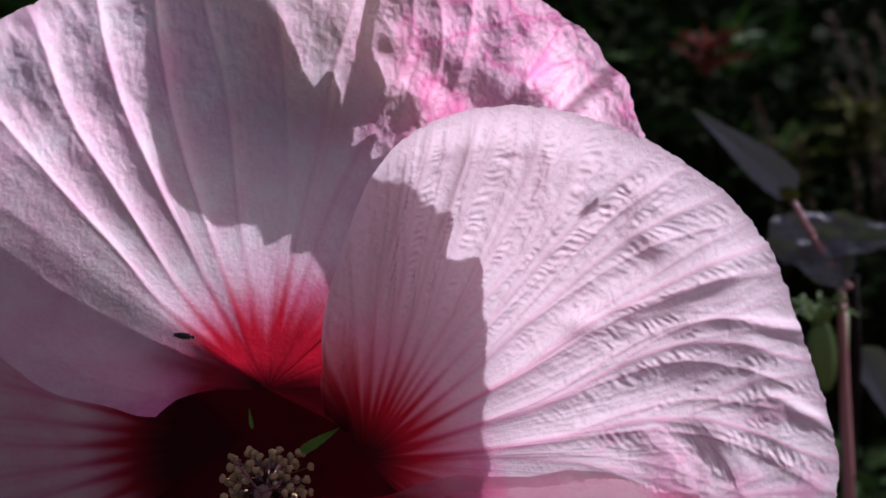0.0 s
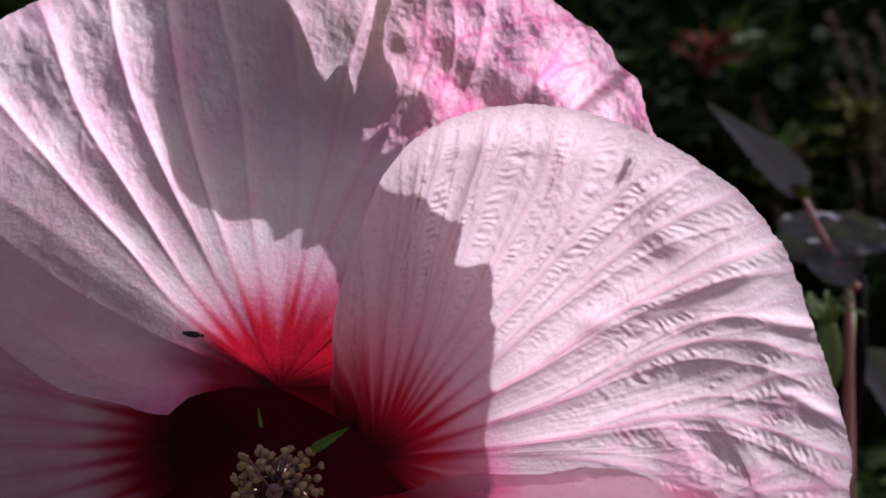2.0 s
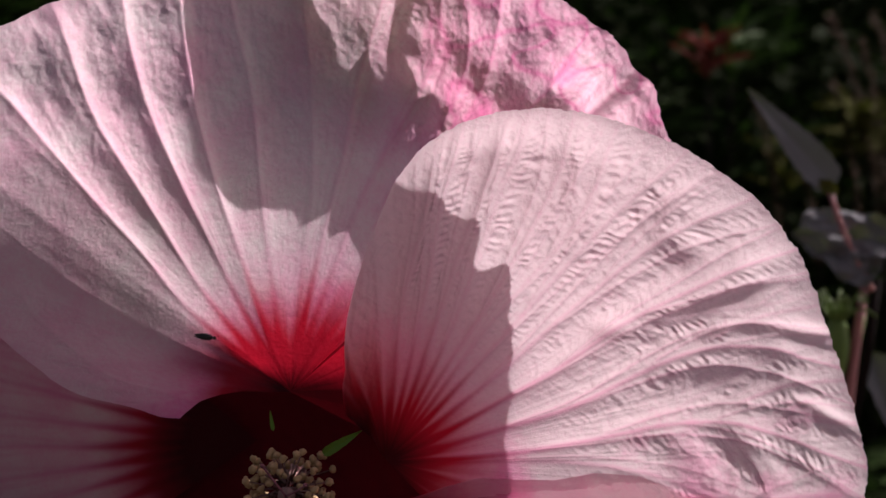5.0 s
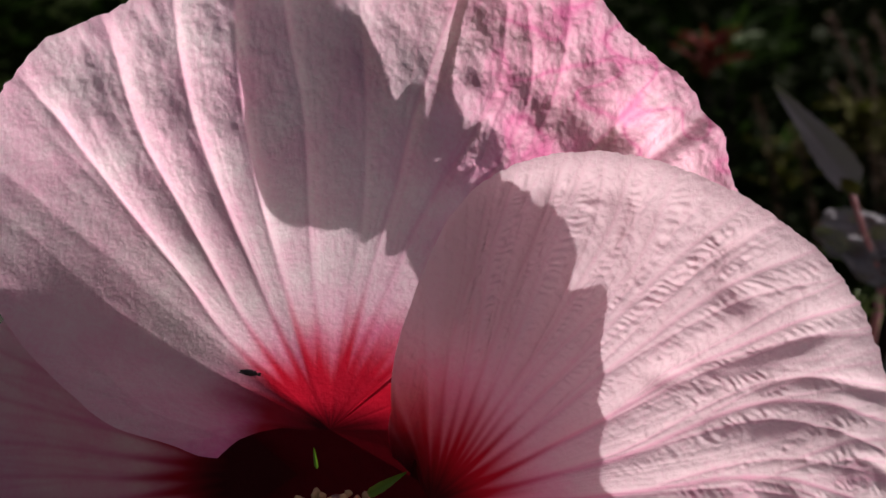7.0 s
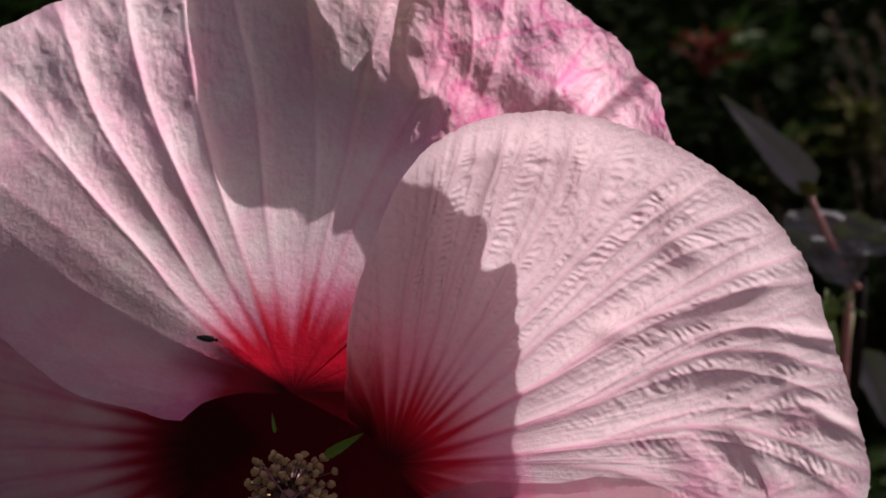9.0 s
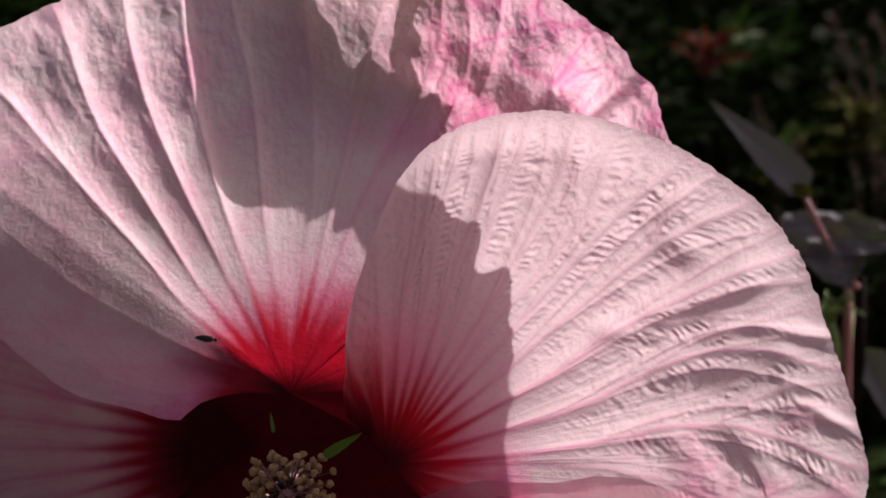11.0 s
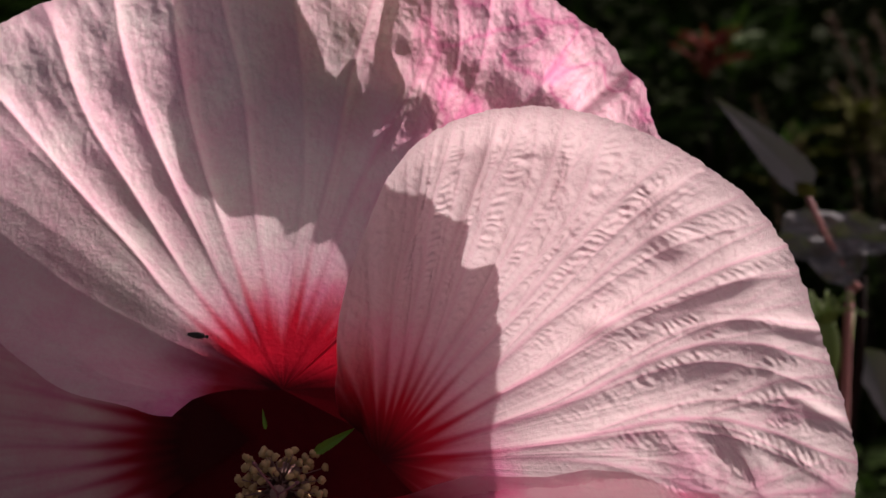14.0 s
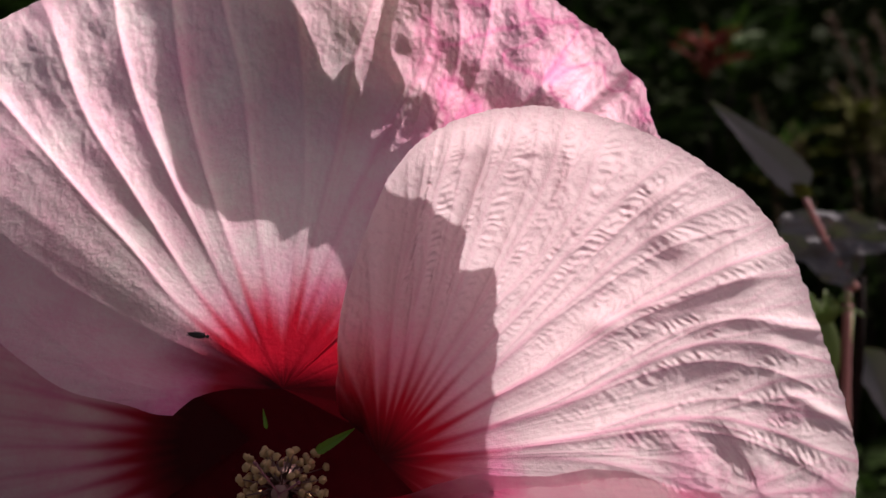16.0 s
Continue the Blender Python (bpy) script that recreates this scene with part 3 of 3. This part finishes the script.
LEAF_AT = (0.0375, 0.0229, 0.0890)
leaf_behind = tagged(new("hibiscus_leaf_stem"), "lobed green hibiscus leaf on a stalk behind the bloom", "leaf")
lobed_leaf("leaf_blade", [(-179.1, 1.3), (-167.1, 0.98), (-142.0, 0.93), (-109.8, 1.18), (-94.4, 1.96), (-92.3, 2.5), (-78.9, 2.85), (-71.1, 3.33), (-63.3, 4.7), (-58.8, 6.08), (-52.4, 6.31), (-43.9, 5.76), (-34.4, 4.78), (-29.0, 3.72), (-26.1, 2.95), (-21.3, 2.2), (-14.1, 1.23), (7.6, 0.76), (76.0, 0.82), (90.0, 1.4), (92.7, 2.1), (99.8, 2.64), (105.8, 2.39), (105.9, 3.54), (109.0, 4.44), (114.7, 7.05), (123.4, 7.9), (130.2, 6.31), (145.5, 4.68), (156.1, 3.83), (172.4, 2.73), (178.2, 2.25), (179.1, 1.85)], BACKLIT_LEAF, leaf_behind, "lobed green leaf blade", cup=0.001, tilt=0.11)
part("leaf_stalk", tube([(0.0, 0.0006, 0.0), (0.01, 0.001, 0.05), (0.03, 0.015, 0.16), (0.20, 0.06, 0.34), (0.45, 0.09, 0.30), (0.55, 0.12, -1.15)], [0.0010, 0.0012, 0.0014, 0.002, 0.003, 0.006], 8), STEM_RED, leaf_behind, "reddish leaf stalk")

# unseen leaf and stalk, added to keep the sun off the rear petal
leaf_blocker = tagged(new("hibiscus_leaf_stem"), "unseen lobed green leaf added low behind the rear petal to shade it", "leaf")
lobed_leaf("leaf_blade", [(-170, 5.4), (-140, 5.2), (-110, 4.2), (-80, 5.2), (-55, 4.4), (-20, 5.2), (10, 4.0), (45, 4.3), (80, 5.2), (115, 6.2), (150, 6.3)],
           BLOCKER_LEAF, leaf_blocker, "lobed green leaf blade", cup=0.001)
part("leaf_stalk", tube([(0.0, 0.0006, 0.0), (0.01, 0.03, 0.0), (0.02, 0.10, -0.02), (0.03, 0.14, -0.2), (0.03, 0.16, -1.05)], [0.0010, 0.0012, 0.0014, 0.003, 0.006], 8), STEM_RED, leaf_blocker, "reddish leaf stalk")

# ---- the plant beside the bloom ----
stem_plant = tagged(new("hibiscus_shoot"), "reddish hibiscus shoot with grey-green leaves and a green bud", "plant")
SHOOT = (0.1740, 0.45, 0.90)
stem_plant.location = SHOOT


def shoot(x, z, dy=0.0):
    """A place on the shoot, from its base."""
    return (x - SHOOT[0], dy, z - SHOOT[2])


part("stem", tube([shoot(0.1744, 0.9837), shoot(0.1735, 0.965), shoot(0.1728, 0.944), shoot(0.172, 0.90), shoot(0.165, 0.5), shoot(0.16, -0.1)],
                  [0.0016, 0.0019, 0.0021, 0.0024, 0.004, 0.006], 10), STEM_RED, stem_plant, "dusty red stem")
part("petiole", tube(curve_points(shoot(0.1780, 0.9830), shoot(0.168, 0.995), shoot(0.1555, 1.0230), 10), [0.0016, 0.0012], 8), STEM_RED, stem_plant, "red leaf stalk")
part("stem", tube([shoot(0.184, 0.988, 0.01), shoot(0.183, 0.95, 0.01), shoot(0.178, 0.91, 0.01), shoot(0.170, 0.85, 0.01), shoot(0.165, -0.1, 0.01)], [0.0018, 0.002, 0.0022, 0.0026, 0.005], 8), STEM_DARK, stem_plant, "dark stem")
part("stem", tube([shoot(0.181, 0.972, 0.015), shoot(0.178, 0.94, 0.015), shoot(0.174, 0.85, 0.015)], [0.0016, 0.0018], 8), BUD, stem_plant, "green stem")
link_mesh("leaf", blade(shoot(0.1570, 1.0255), shoot(0.1165, 1.0650), 0.0165, (-0.25, -1, 0.55), 0.05, 0.06, 0.03, 24, 11, 3, 0.48), GREY_LEAF, stem_plant, "slender pointed grey-green leaf")
link_mesh("leaf", blade(shoot(0.1585, 1.0235, -0.002), shoot(0.1465, 1.0275, -0.002), 0.0062, (-0.2, -1, 0.3), 0.1, 0.1, 0.05, 12, 7, 2, 0.2), LIME_LEAF, stem_plant, "yellow-green leaf base")
link_mesh("leaf", blade(shoot(0.1785, 0.9900), shoot(0.1420, 1.0050, 0.0), 0.019, (0.1, -1, 0.35), 0.1, 0.05, 0.06, 44, 25, 5, 0.45, 0.15), GREY_LEAF, stem_plant, "drooping grey leaf")
link_mesh("leaf", blade(shoot(0.148, 1.0065, 0.012), shoot(0.2150, 1.0040, -0.005), 0.024, (0.0, -1, 0.35), 0.1, 0.05, 0.05, 60, 27, 7, 0.5, 0.14), GREY_LEAF, stem_plant, "broad grey folded leaf")
link_mesh("leaf", blade(shoot(0.1890, 0.955, 0.02), shoot(0.2000, 0.920, 0.01), 0.016, (0.0, -1, 0.5), 0.15, 0.1, 0.05, 14, 9, 2), GREY_LEAF, stem_plant, "small grey leaf")
# the bud: a ribbed pod with curled green bracts above it
bb = bmesh.new()
bmesh.ops.create_uvsphere(bb, u_segments=24, v_segments=16, radius=1)
for w in bb.verts:
    rr = 1 + 0.06 * math.cos(5 * math.atan2(w.co.y, w.co.x))
    w.co = Vector(shoot(0.1645, 0.9560, 0.0)) + Vector((w.co.x * 0.0060 * rr, w.co.y * 0.0060 * rr, w.co.z * 0.0155 * (1 - 0.1 * w.co.z)))
bud = part("bud", bb, BUD, stem_plant, "green flower bud")
for k in range(16):
    s = k * 0.3927
    c = Vector((math.cos(s), math.sin(s), 0))
    b0 = Vector(shoot(0.1640, 0.9680, 0.0)) + c * 0.002
    part("bract", tube(curve_points(b0, b0 + c * 0.007 + Vector((0, 0, 0.021 - 0.005 * (k % 3))), b0 + c * (0.009 + 0.003 * (k % 3)) + Vector((0, 0, 0.004 + 0.005 * (k % 2))), 9), [0.0008, 0.0010, 0.0006], 7), BUD, bud, "curled green bract")

# ---- ground and hedge ----
gx = np.concatenate([np.linspace(-60, -3, 14), np.linspace(-2.8, 2.8, 70), np.linspace(3, 60, 14)])
GX, GY = np.meshgrid(gx, np.concatenate([np.linspace(-60, -2, 12), np.linspace(-1.8, 3.4, 70), np.linspace(4, 60, 14)]), indexing="ij")
near_g = np.exp(-(GX ** 2 + (GY - 0.8) ** 2) / 8)
tagged(link_mesh("ground", grid_mesh("ground", np.stack([GX, GY, near_g * (0.03 * lattice(GX * 3, GY * 3, 5) + 0.012 * lattice(GX * 11, GY * 11, 6))], -1)), SOIL),
       "dark crumbly garden soil under the plants", "ground", kind="structure")


def leaf_cloud(name, count, box, size, mat, seed, lean=0.6, slim=0.35, parent=None, label=""):
    """Many small folded leaves in one mesh, inside a box, denser towards its middle."""
    rng = np.random.default_rng(seed)
    lo, hi = np.array(box[0]), np.array(box[1])
    c = lo + (hi - lo) * rng.uniform(0, 1, (count, 3))
    clump = rng.uniform(0, 1, (max(count // 40, 3), 3)) * (hi - lo) + lo
    c = c * 0.45 + clump[rng.integers(0, len(clump), count)] * 0.55 + rng.normal(0, 0.035, (count, 3))
    d = rng.normal(0, 1, (count, 3))
    d[:, 2] = d[:, 2] * 0.5 - 0.15
    d[:, 1] -= lean
    d /= np.linalg.norm(d, axis=1)[:, None]
    up = np.array([0, -0.5, 1.0]) + rng.normal(0, 0.45, (count, 3))
    s = np.cross(d, up)
    s /= np.linalg.norm(s, axis=1)[:, None]
    n = np.cross(s, d)
    L = (size * rng.uniform(0.55, 1.3, count))[:, None]
    W = L * slim * rng.uniform(0.8, 1.2, (count, 1))
    pts = [c, c + d * L * 0.35 + s * W * 0.5 + n * W * 0.18, c + d * L * 0.35 - s * W * 0.5 + n * W * 0.18, c + d * L * 0.4 - n * W * 0.03,
           c + d * L * 0.72 + s * W * 0.36 + n * W * 0.08 - n * L * 0.06, c + d * L * 0.72 - s * W * 0.36 + n * W * 0.08 - n * L * 0.06,
           c + d * L * 0.75 - n * L * 0.08, c + d * L - n * L * 0.18]
    xyz = np.stack(pts, 1).reshape(-1, 3)
    f = np.array([[0, 3, 1], [0, 2, 3], [1, 3, 6], [1, 6, 4], [2, 6, 3], [2, 5, 6], [4, 6, 7], [5, 7, 6]])
    faces = (f[None] + 8 * np.arange(count)[:, None, None]).reshape(-1, 3)
    me = bpy.data.meshes.new(name)
    me.from_pydata(xyz.tolist(), [], faces.tolist())
    return link_mesh(name, me, mat, parent, label)


# unseen wall added to close the place behind the viewpoint and cut sky light
WALL = solid_material("wall_render_grey", (0.09, 0.09, 0.09), (0.14, 0.14, 0.135), 0.9, 6, 0.1, 0.6)
wb = bmesh.new()
bmesh.ops.create_cube(wb, size=1)
for w in wb.verts:
    w.co = Vector((w.co.x * 7.0, -1.0 + w.co.y * 0.22, 1.35 + w.co.z * 2.9))
bmesh.ops.bevel(wb, geom=wb.edges[:], offset=0.02, segments=2, affect="EDGES")
tagged(part("sky_block_wall", wb, WALL, smooth=False), "plain rendered grey wall, added to block sky light", "wall", kind="structure")

# the dense inner mass of the hedge, a sheet in the shade-darkened leaf colour
HX, HZ = np.meshgrid(np.linspace(-2.6, 2.6, 120), np.linspace(-0.05, 1.75, 60), indexing="ij")
hy = 1.75 + 0.12 * lattice(HX * 3, HZ * 3, 3) + 0.05 * lattice(HX * 9, HZ * 9, 4)
hedge = tagged(new("hedge"), "dense dark green garden hedge in shade", "hedge")
link_mesh("inner_mass", grid_mesh("inner_mass", np.stack([HX, hy, HZ], -1)), SHADED_HEDGE_LEAF, hedge)
leaf_cloud("foliage", 15000, ((-1.6, 1.15, 0.1), (1.6, 1.75, 1.7)), 0.05, SHADED_HEDGE_LEAF, 4, parent=hedge)["kind"] = "stuff"
leaf_cloud("foliage", 2600, ((0.0, 1.12, 0.7), (0.8, 1.42, 1.35)), 0.04, SHADED_SHRUB_LEAF, 5, parent=hedge)["kind"] = "stuff"
leaf_cloud("foliage", 700, ((-0.7, 0.9, 1.1), (-0.25, 1.3, 1.45)), 0.045, SHADED_SHRUB_LEAF, 9, parent=hedge)["kind"] = "stuff"


# ---- garden plants before the hedge ----
def sprig(name, label, category, foot, crown, leaves, mat, size, slim, spread, seed, stem_mat=STEM_DARK, up=0.3):
    """An upright plant: a thin stem from the ground, and a whorl of single leaves round its top."""
    rng = random.Random(seed)
    root = tagged(new(name), label, category)
    root.location = foot
    top = Vector(crown) - Vector(foot)
    part("stem", tube(curve_points((0, 0, -0.05), (top.x * 0.3, top.y * 0.3, top.z * 0.6), top, 10), [0.004, 0.002, 0.0014], 8), stem_mat, root)
    for k in range(leaves):
        s = k * 2.39996 + rng.uniform(-0.4, 0.4)
        start = top - Vector((0, 0, spread * k / leaves))
        d = Vector((math.cos(s), math.sin(s) * 0.7 - 0.3, up + rng.uniform(-0.35, 0.35))).normalized()
        L = size * rng.uniform(0.7, 1.15)
        link_mesh("leaf", blade(start, start + d * L, L * slim, (0.1, -0.6, 1), 0.15, 0.18, 0.04, 9, 5, k), mat if not isinstance(mat, tuple) else mat[k % len(mat)], root)
    return root


sprig("red_shrub", "shrub shoot with young red leaves before the hedge", "shrub", (0.27, 1.02, 0.0), (0.253, 1.0, 1.195), 13, RED_LEAF, 0.040, 0.32, 0.035, 3, STEM_DARK, 0.75)
sprig("lance_leaf_shrub", "shrub shoot with dark green lance leaves", "shrub", (0.30, 1.08, 0.0), (0.288, 1.05, 1.215), 16, FRESH_LEAF, 0.075, 0.20, 0.05, 6, STEM_DARK, 0.4)
sprig("yellow_green_plant", "yellow-green leafy plant in shade", "plant", (0.40, 1.1, 0.0), (0.408, 1.02, 1.140), 24, LIME_LEAF, 0.05, 0.32, 0.05, 9, STEM_DARK, 0.5)
sprig("yellow_green_plant", "yellow-green leafy plant in shade", "plant", (0.37, 1.15, 0.0), (0.350, 1.06, 1.110), 18, (FRESH_LEAF, LIME_LEAF), 0.050, 0.32, 0.06, 12, STEM_DARK, 0.5)


sprig("yellow_green_plant", "low green leafy plant in deep shade", "plant", (0.46, 1.1, 0.0), (0.43, 1.05, 1.02), 20, (SHADED_SHRUB_LEAF, FRESH_LEAF), 0.06, 0.3, 0.08, 15, STEM_DARK, 0.3)
sprig("garden_plant", "dark green lance-leaved plant in shade", "plant", (0.38, 0.95, 0.0), (0.375, 0.93, 0.82), 16, (SHADED_SHRUB_LEAF, FRESH_LEAF), 0.07, 0.25, 0.08, 18, STEM_DARK, 0.3)
sprig("garden_plant", "dark green lance-leaved plant in shade", "plant", (0.33, 1.2, 0.0), (0.315, 1.15, 1.15), 18, (SHADED_SHRUB_LEAF, FRESH_LEAF, SHADED_SHRUB_LEAF), 0.07, 0.25, 0.08, 21, STEM_DARK, 0.4)
sprig("garden_plant", "dark green lance-leaved plant in shade", "plant", (0.22, 1.1, 0.0), (0.215, 1.06, 1.20), 16, (SHADED_SHRUB_LEAF, FRESH_LEAF, SHADED_SHRUB_LEAF), 0.06, 0.3, 0.1, 24, STEM_DARK, 0.3)
sprig("garden_plant", "dark green lance-leaved plant in shade", "plant", (-0.46, 1.0, 0.0), (-0.45, 1.0, 1.21), 20, (FRESH_LEAF, SHADED_SHRUB_LEAF), 0.07, 0.25, 0.08, 27, STEM_DARK, 0.4)


def plume(foot, tip, seed):
    """A feathery seed spike: a thin stalk set with many tiny bracts."""
    rng = random.Random(seed)
    root = tagged(new("seed_plume"), "feathery tan-pink seed plume on a thin stalk", "plant", "plumes by the hedge")
    root.location = foot
    rel = Vector(tip) - Vector(foot)
    path = curve_points((0, 0, -0.05), (0, 0, rel.z * 0.92), rel, 40)
    part("stalk", tube(path, [0.003, 0.0015, 0.0012], 6), STEM_DARK, root)
    bm = bmesh.new()
    for p in curve_points((0, 0, -0.05), (0, 0, rel.z * 0.92), rel, 400)[285:]:
        for q in range(3):
            c = p + Vector((rng.gauss(0, 0.0016), rng.gauss(0, 0.0016), rng.gauss(0, 0.003)))
            d = Vector((rng.gauss(0, 1), rng.gauss(0, 1), rng.gauss(0.6, 0.6))).normalized() * 0.0028
            e = d.orthogonal().normalized() * 0.0013
            vs = [bm.verts.new(c), bm.verts.new(c + d * 0.5 + e), bm.verts.new(c + d), bm.verts.new(c + d * 0.5 - e)]
            bm.faces.new(vs)
    part("bract_tuft", bm, PLUME, root)["kind"] = "stuff"
    return root


for k, (x, z, x2) in enumerate(((0.366, 1.220, 0.412), (0.374, 1.160, 0.398), (0.396, 1.195, 0.432), (0.414, 1.225, 0.436), (0.424, 1.165, 0.440),
                                (0.402, 1.145, 0.425), (0.330, 1.115, 0.35), (0.300, 1.145, 0.315))):
    plume((x2 + 0.05, 1.03 + 0.02 * (k % 3), 0.0), (x, 0.99 + 0.015 * (k % 2), z), 40 + k)


# ---- how the things move ----
FLOWER_ROWS = [
    (0, -0.04022, 0.24124, 0.95323, 0.41, -0.35, -1.43), (0.5, -0.03969, 0.24092, 0.95301, 0.49, -0.32, -1.31), (1, -0.03945, 0.24033, 0.95338, 0.11, -0.33, -0.4),
    (1.5, -0.03891, 0.24038, 0.95363, 0.09, -0.24, -0.2), (2, -0.03787, 0.2402, 0.95366, 0.04, -0.16, 0.16), (2.5, -0.037, 0.24034, 0.95372, 0.19, -0.14, 0.12),
    (3, -0.03678, 0.23978, 0.95347, 0.07, -0.02, 0.01), (5.5, -0.03356, 0.23981, 0.95267, 0.2, 0.29, -0.24), (6, -0.02906, 0.23771, 0.94945, 0.69, 0.89, -0.27),
    (6.5, -0.03041, 0.23798, 0.94873, 0.86, 0.56, -0.48), (7, -0.02478, 0.23701, 0.94472, 0.86, 1.25, -0.43), (7.5, -0.03254, 0.23874, 0.95099, 0.72, 0.56, -0.03),
    (8, -0.03322, 0.23855, 0.95155, 0.63, 0.54, 0.01), (8.5, -0.03336, 0.23908, 0.9523, 0.32, 0.42, 0.09), (9, -0.03465, 0.23962, 0.95258, 0.39, 0.3, -0.08),
    (11.5, -0.0352, 0.23971, 0.95256, 0.15, 0.22, -0.28), (12, -0.03587, 0.23968, 0.95268, 0.13, 0.23, -0.07), (12.5, -0.03563, 0.23937, 0.9525, 0.01, 0.26, -0.08),
    (13, -0.03705, 0.23943, 0.95309, -0.18, 0.07, 0.06), (13.5, -0.03723, 0.2397, 0.9532, -0.15, 0.01, 0.15), (14, -0.03688, 0.24005, 0.95333, -0.13, 0.0, -0.14),
    (14.5, -0.0369, 0.24, 0.95335, -0.0, 0.0, -0.0), (15, -0.03705, 0.23943, 0.95309, -0.18, 0.07, 0.06), (15.5, -0.03685, 0.23979, 0.95317, -0.14, 0.02, 0.09),
    (16, -0.0367, 0.24001, 0.95339, -0.16, -0.02, 0.12),
]
PETAL_ROWS = [
    (0, -0.00126, 0.00583, 0.01353, -0.13, -0.19, 0.1), (0.5, -0.00103, 0.00593, 0.01339, -0.11, -0.33, 0.27), (1, -0.00096, 0.00621, 0.01362, -0.12, -0.08, -0.21),
    (1.5, -0.00082, 0.00621, 0.01338, -0.1, -0.12, -0.57), (2, -0.00072, 0.00592, 0.01359, -0.13, -0.0, -0.04), (2.5, -0.00079, 0.00604, 0.01342, -0.34, 0.03, -0.49),
    (3, -0.00071, 0.00605, 0.01345, -0.32, -0.03, -0.42), (5.5, -0.00082, 0.0052, 0.01337, 0.04, 0.07, -0.21), (6, -0.00094, 0.00423, 0.01326, 0.63, 0.82, -0.58),
    (6.5, -0.00083, 0.00415, 0.01388, 0.53, 0.98, -0.65), (7, -0.00138, 0.00218, 0.01379, 1.43, 1.93, -1.11), (7.5, -0.00058, 0.00508, 0.01359, 0.14, 0.41, -0.13),
    (8, -0.0004, 0.0051, 0.01308, -0.07, 0.25, -0.85), (8.5, -0.00066, 0.0055, 0.01365, 0.15, 0.42, -0.06), (9, -0.00075, 0.00573, 0.01341, 0.06, 0.1, -0.59),
    (11.5, -0.0009, 0.00595, 0.01345, 0.03, 0.05, -0.14), (12, -0.00074, 0.00589, 0.01346, -0.08, -0.0, -0.51), (12.5, -0.00086, 0.00558, 0.01358, 0.25, 0.13, 0.13),
    (13, -0.00077, 0.00585, 0.01373, 0.16, 0.04, 0.51), (13.5, -0.00066, 0.00612, 0.0136, -0.0, -0.05, -0.34), (14, -0.00088, 0.00601, 0.01348, -0.02, -0.04, -0.16),
    (14.5, -0.0009, 0.006, 0.0135, 0.0, -0.0, -0.0), (15, -0.00085, 0.00588, 0.01361, 0.13, 0.02, 0.21), (15.5, -0.00062, 0.00592, 0.01347, -0.07, -0.16, -0.19),
    (16, -0.00093, 0.00566, 0.01371, 0.05, 0.07, 0.49),
]
SHOOT_ROWS = [
    (0.0, 0.00296, -3.76), (0.5, 0.00374, -3.93), (1.0, 0.00389, -3.58),
    (1.5, 0.00383, -2.86), (2.0, 0.00321, -1.6), (2.5, 0.00313, -1.8),
    (3.0, 0.00101, -0.36), (5.5, -0.00147, 6.29), (6.0, 0.00345, 0.56),
    (6.5, -0.00047, 5.24), (7.0, 0.00251, 8.37), (7.5, 0.00729, -0.65),
    (8.0, 0.00163, 4.16), (8.5, -0.00072, 2.34), (9.0, -0.00201, 2.15),
    (11.5, 0.00199, -0.87), (12.0, 0.00027, 0.37), (12.5, -1e-05, 1.24),
    (13.0, 0.00093, 0.18), (13.5, 0.00086, -0.53), (14.0, 0.00012, 0.71),
    (14.5, 0.0, 0.0), (15.0, -0.00098, 0.5), (15.5, -2e-05, 0.55),
    (16.0, 0.00095, -0.37),
]


def between(rows, t):
    """The pose at t, between two rows."""
    for (t0, a), (t1, b) in zip(rows, rows[1:]):
        if t0 <= t <= t1:
            return a.lerp(b, (t - t0) / (t1 - t0))
    return rows[-1][1]


def motions():
    rows = [(t, pose(*p)) for t, *p in FLOWER_ROWS]
    walk(flower, rows)
    walk(beetle, [(t, m @ pose(-0.0195, -0.0005, 0.0268, 80, 8, 0)) for t, m in rows])
    # the crawler climbs the back of the side petal, then flies off to the hedge
    steps = ((0.0, 7.34, 5.74, 42), (0.8, 7.55, 6.07, 48), (1.2, 7.72, 6.19, 52), (1.6, 7.72, 6.27, 57), (2.0, 7.81, 6.48, 63), (2.4, 7.83, 6.59, 66), (2.8, 7.77, 6.53, 62))
    crawl = [(t, between(rows, t) @ pose(x * 0.01, -0.0190 - 0.0026 * (x - 7.3), z * 0.01, -90, -a, 0)) for t, x, z, a in steps]
    gone = pose(-0.20, 1.46, 1.10, 20, -60, 30)
    walk(crawler, crawl + [(3.1, pose(0.06, 0.34, 1.09, -40, -60, 0)), (3.6, gone), (16.0, gone)])
    walk(broad_petal, [(t, pose(*p)) for t, *p in PETAL_ROWS])
    x0 = -0.0369
    walk(leaf_blocker, [(t, m @ pose(-0.036, 0.030, 0.022)) for t, m in rows])
    walk(leaf_behind, [(t, m @ pose(LEAF_AT[0] + 0.8 * (m.translation.x - x0), LEAF_AT[1], LEAF_AT[2] + 1.15 * (m.translation.x - x0))) for t, m in rows])
    walk(stem_plant, [(t, pose(SHOOT[0] + dx, SHOOT[1], SHOOT[2], 0, roll, 0)) for t, dx, roll in SHOOT_ROWS])


motions()
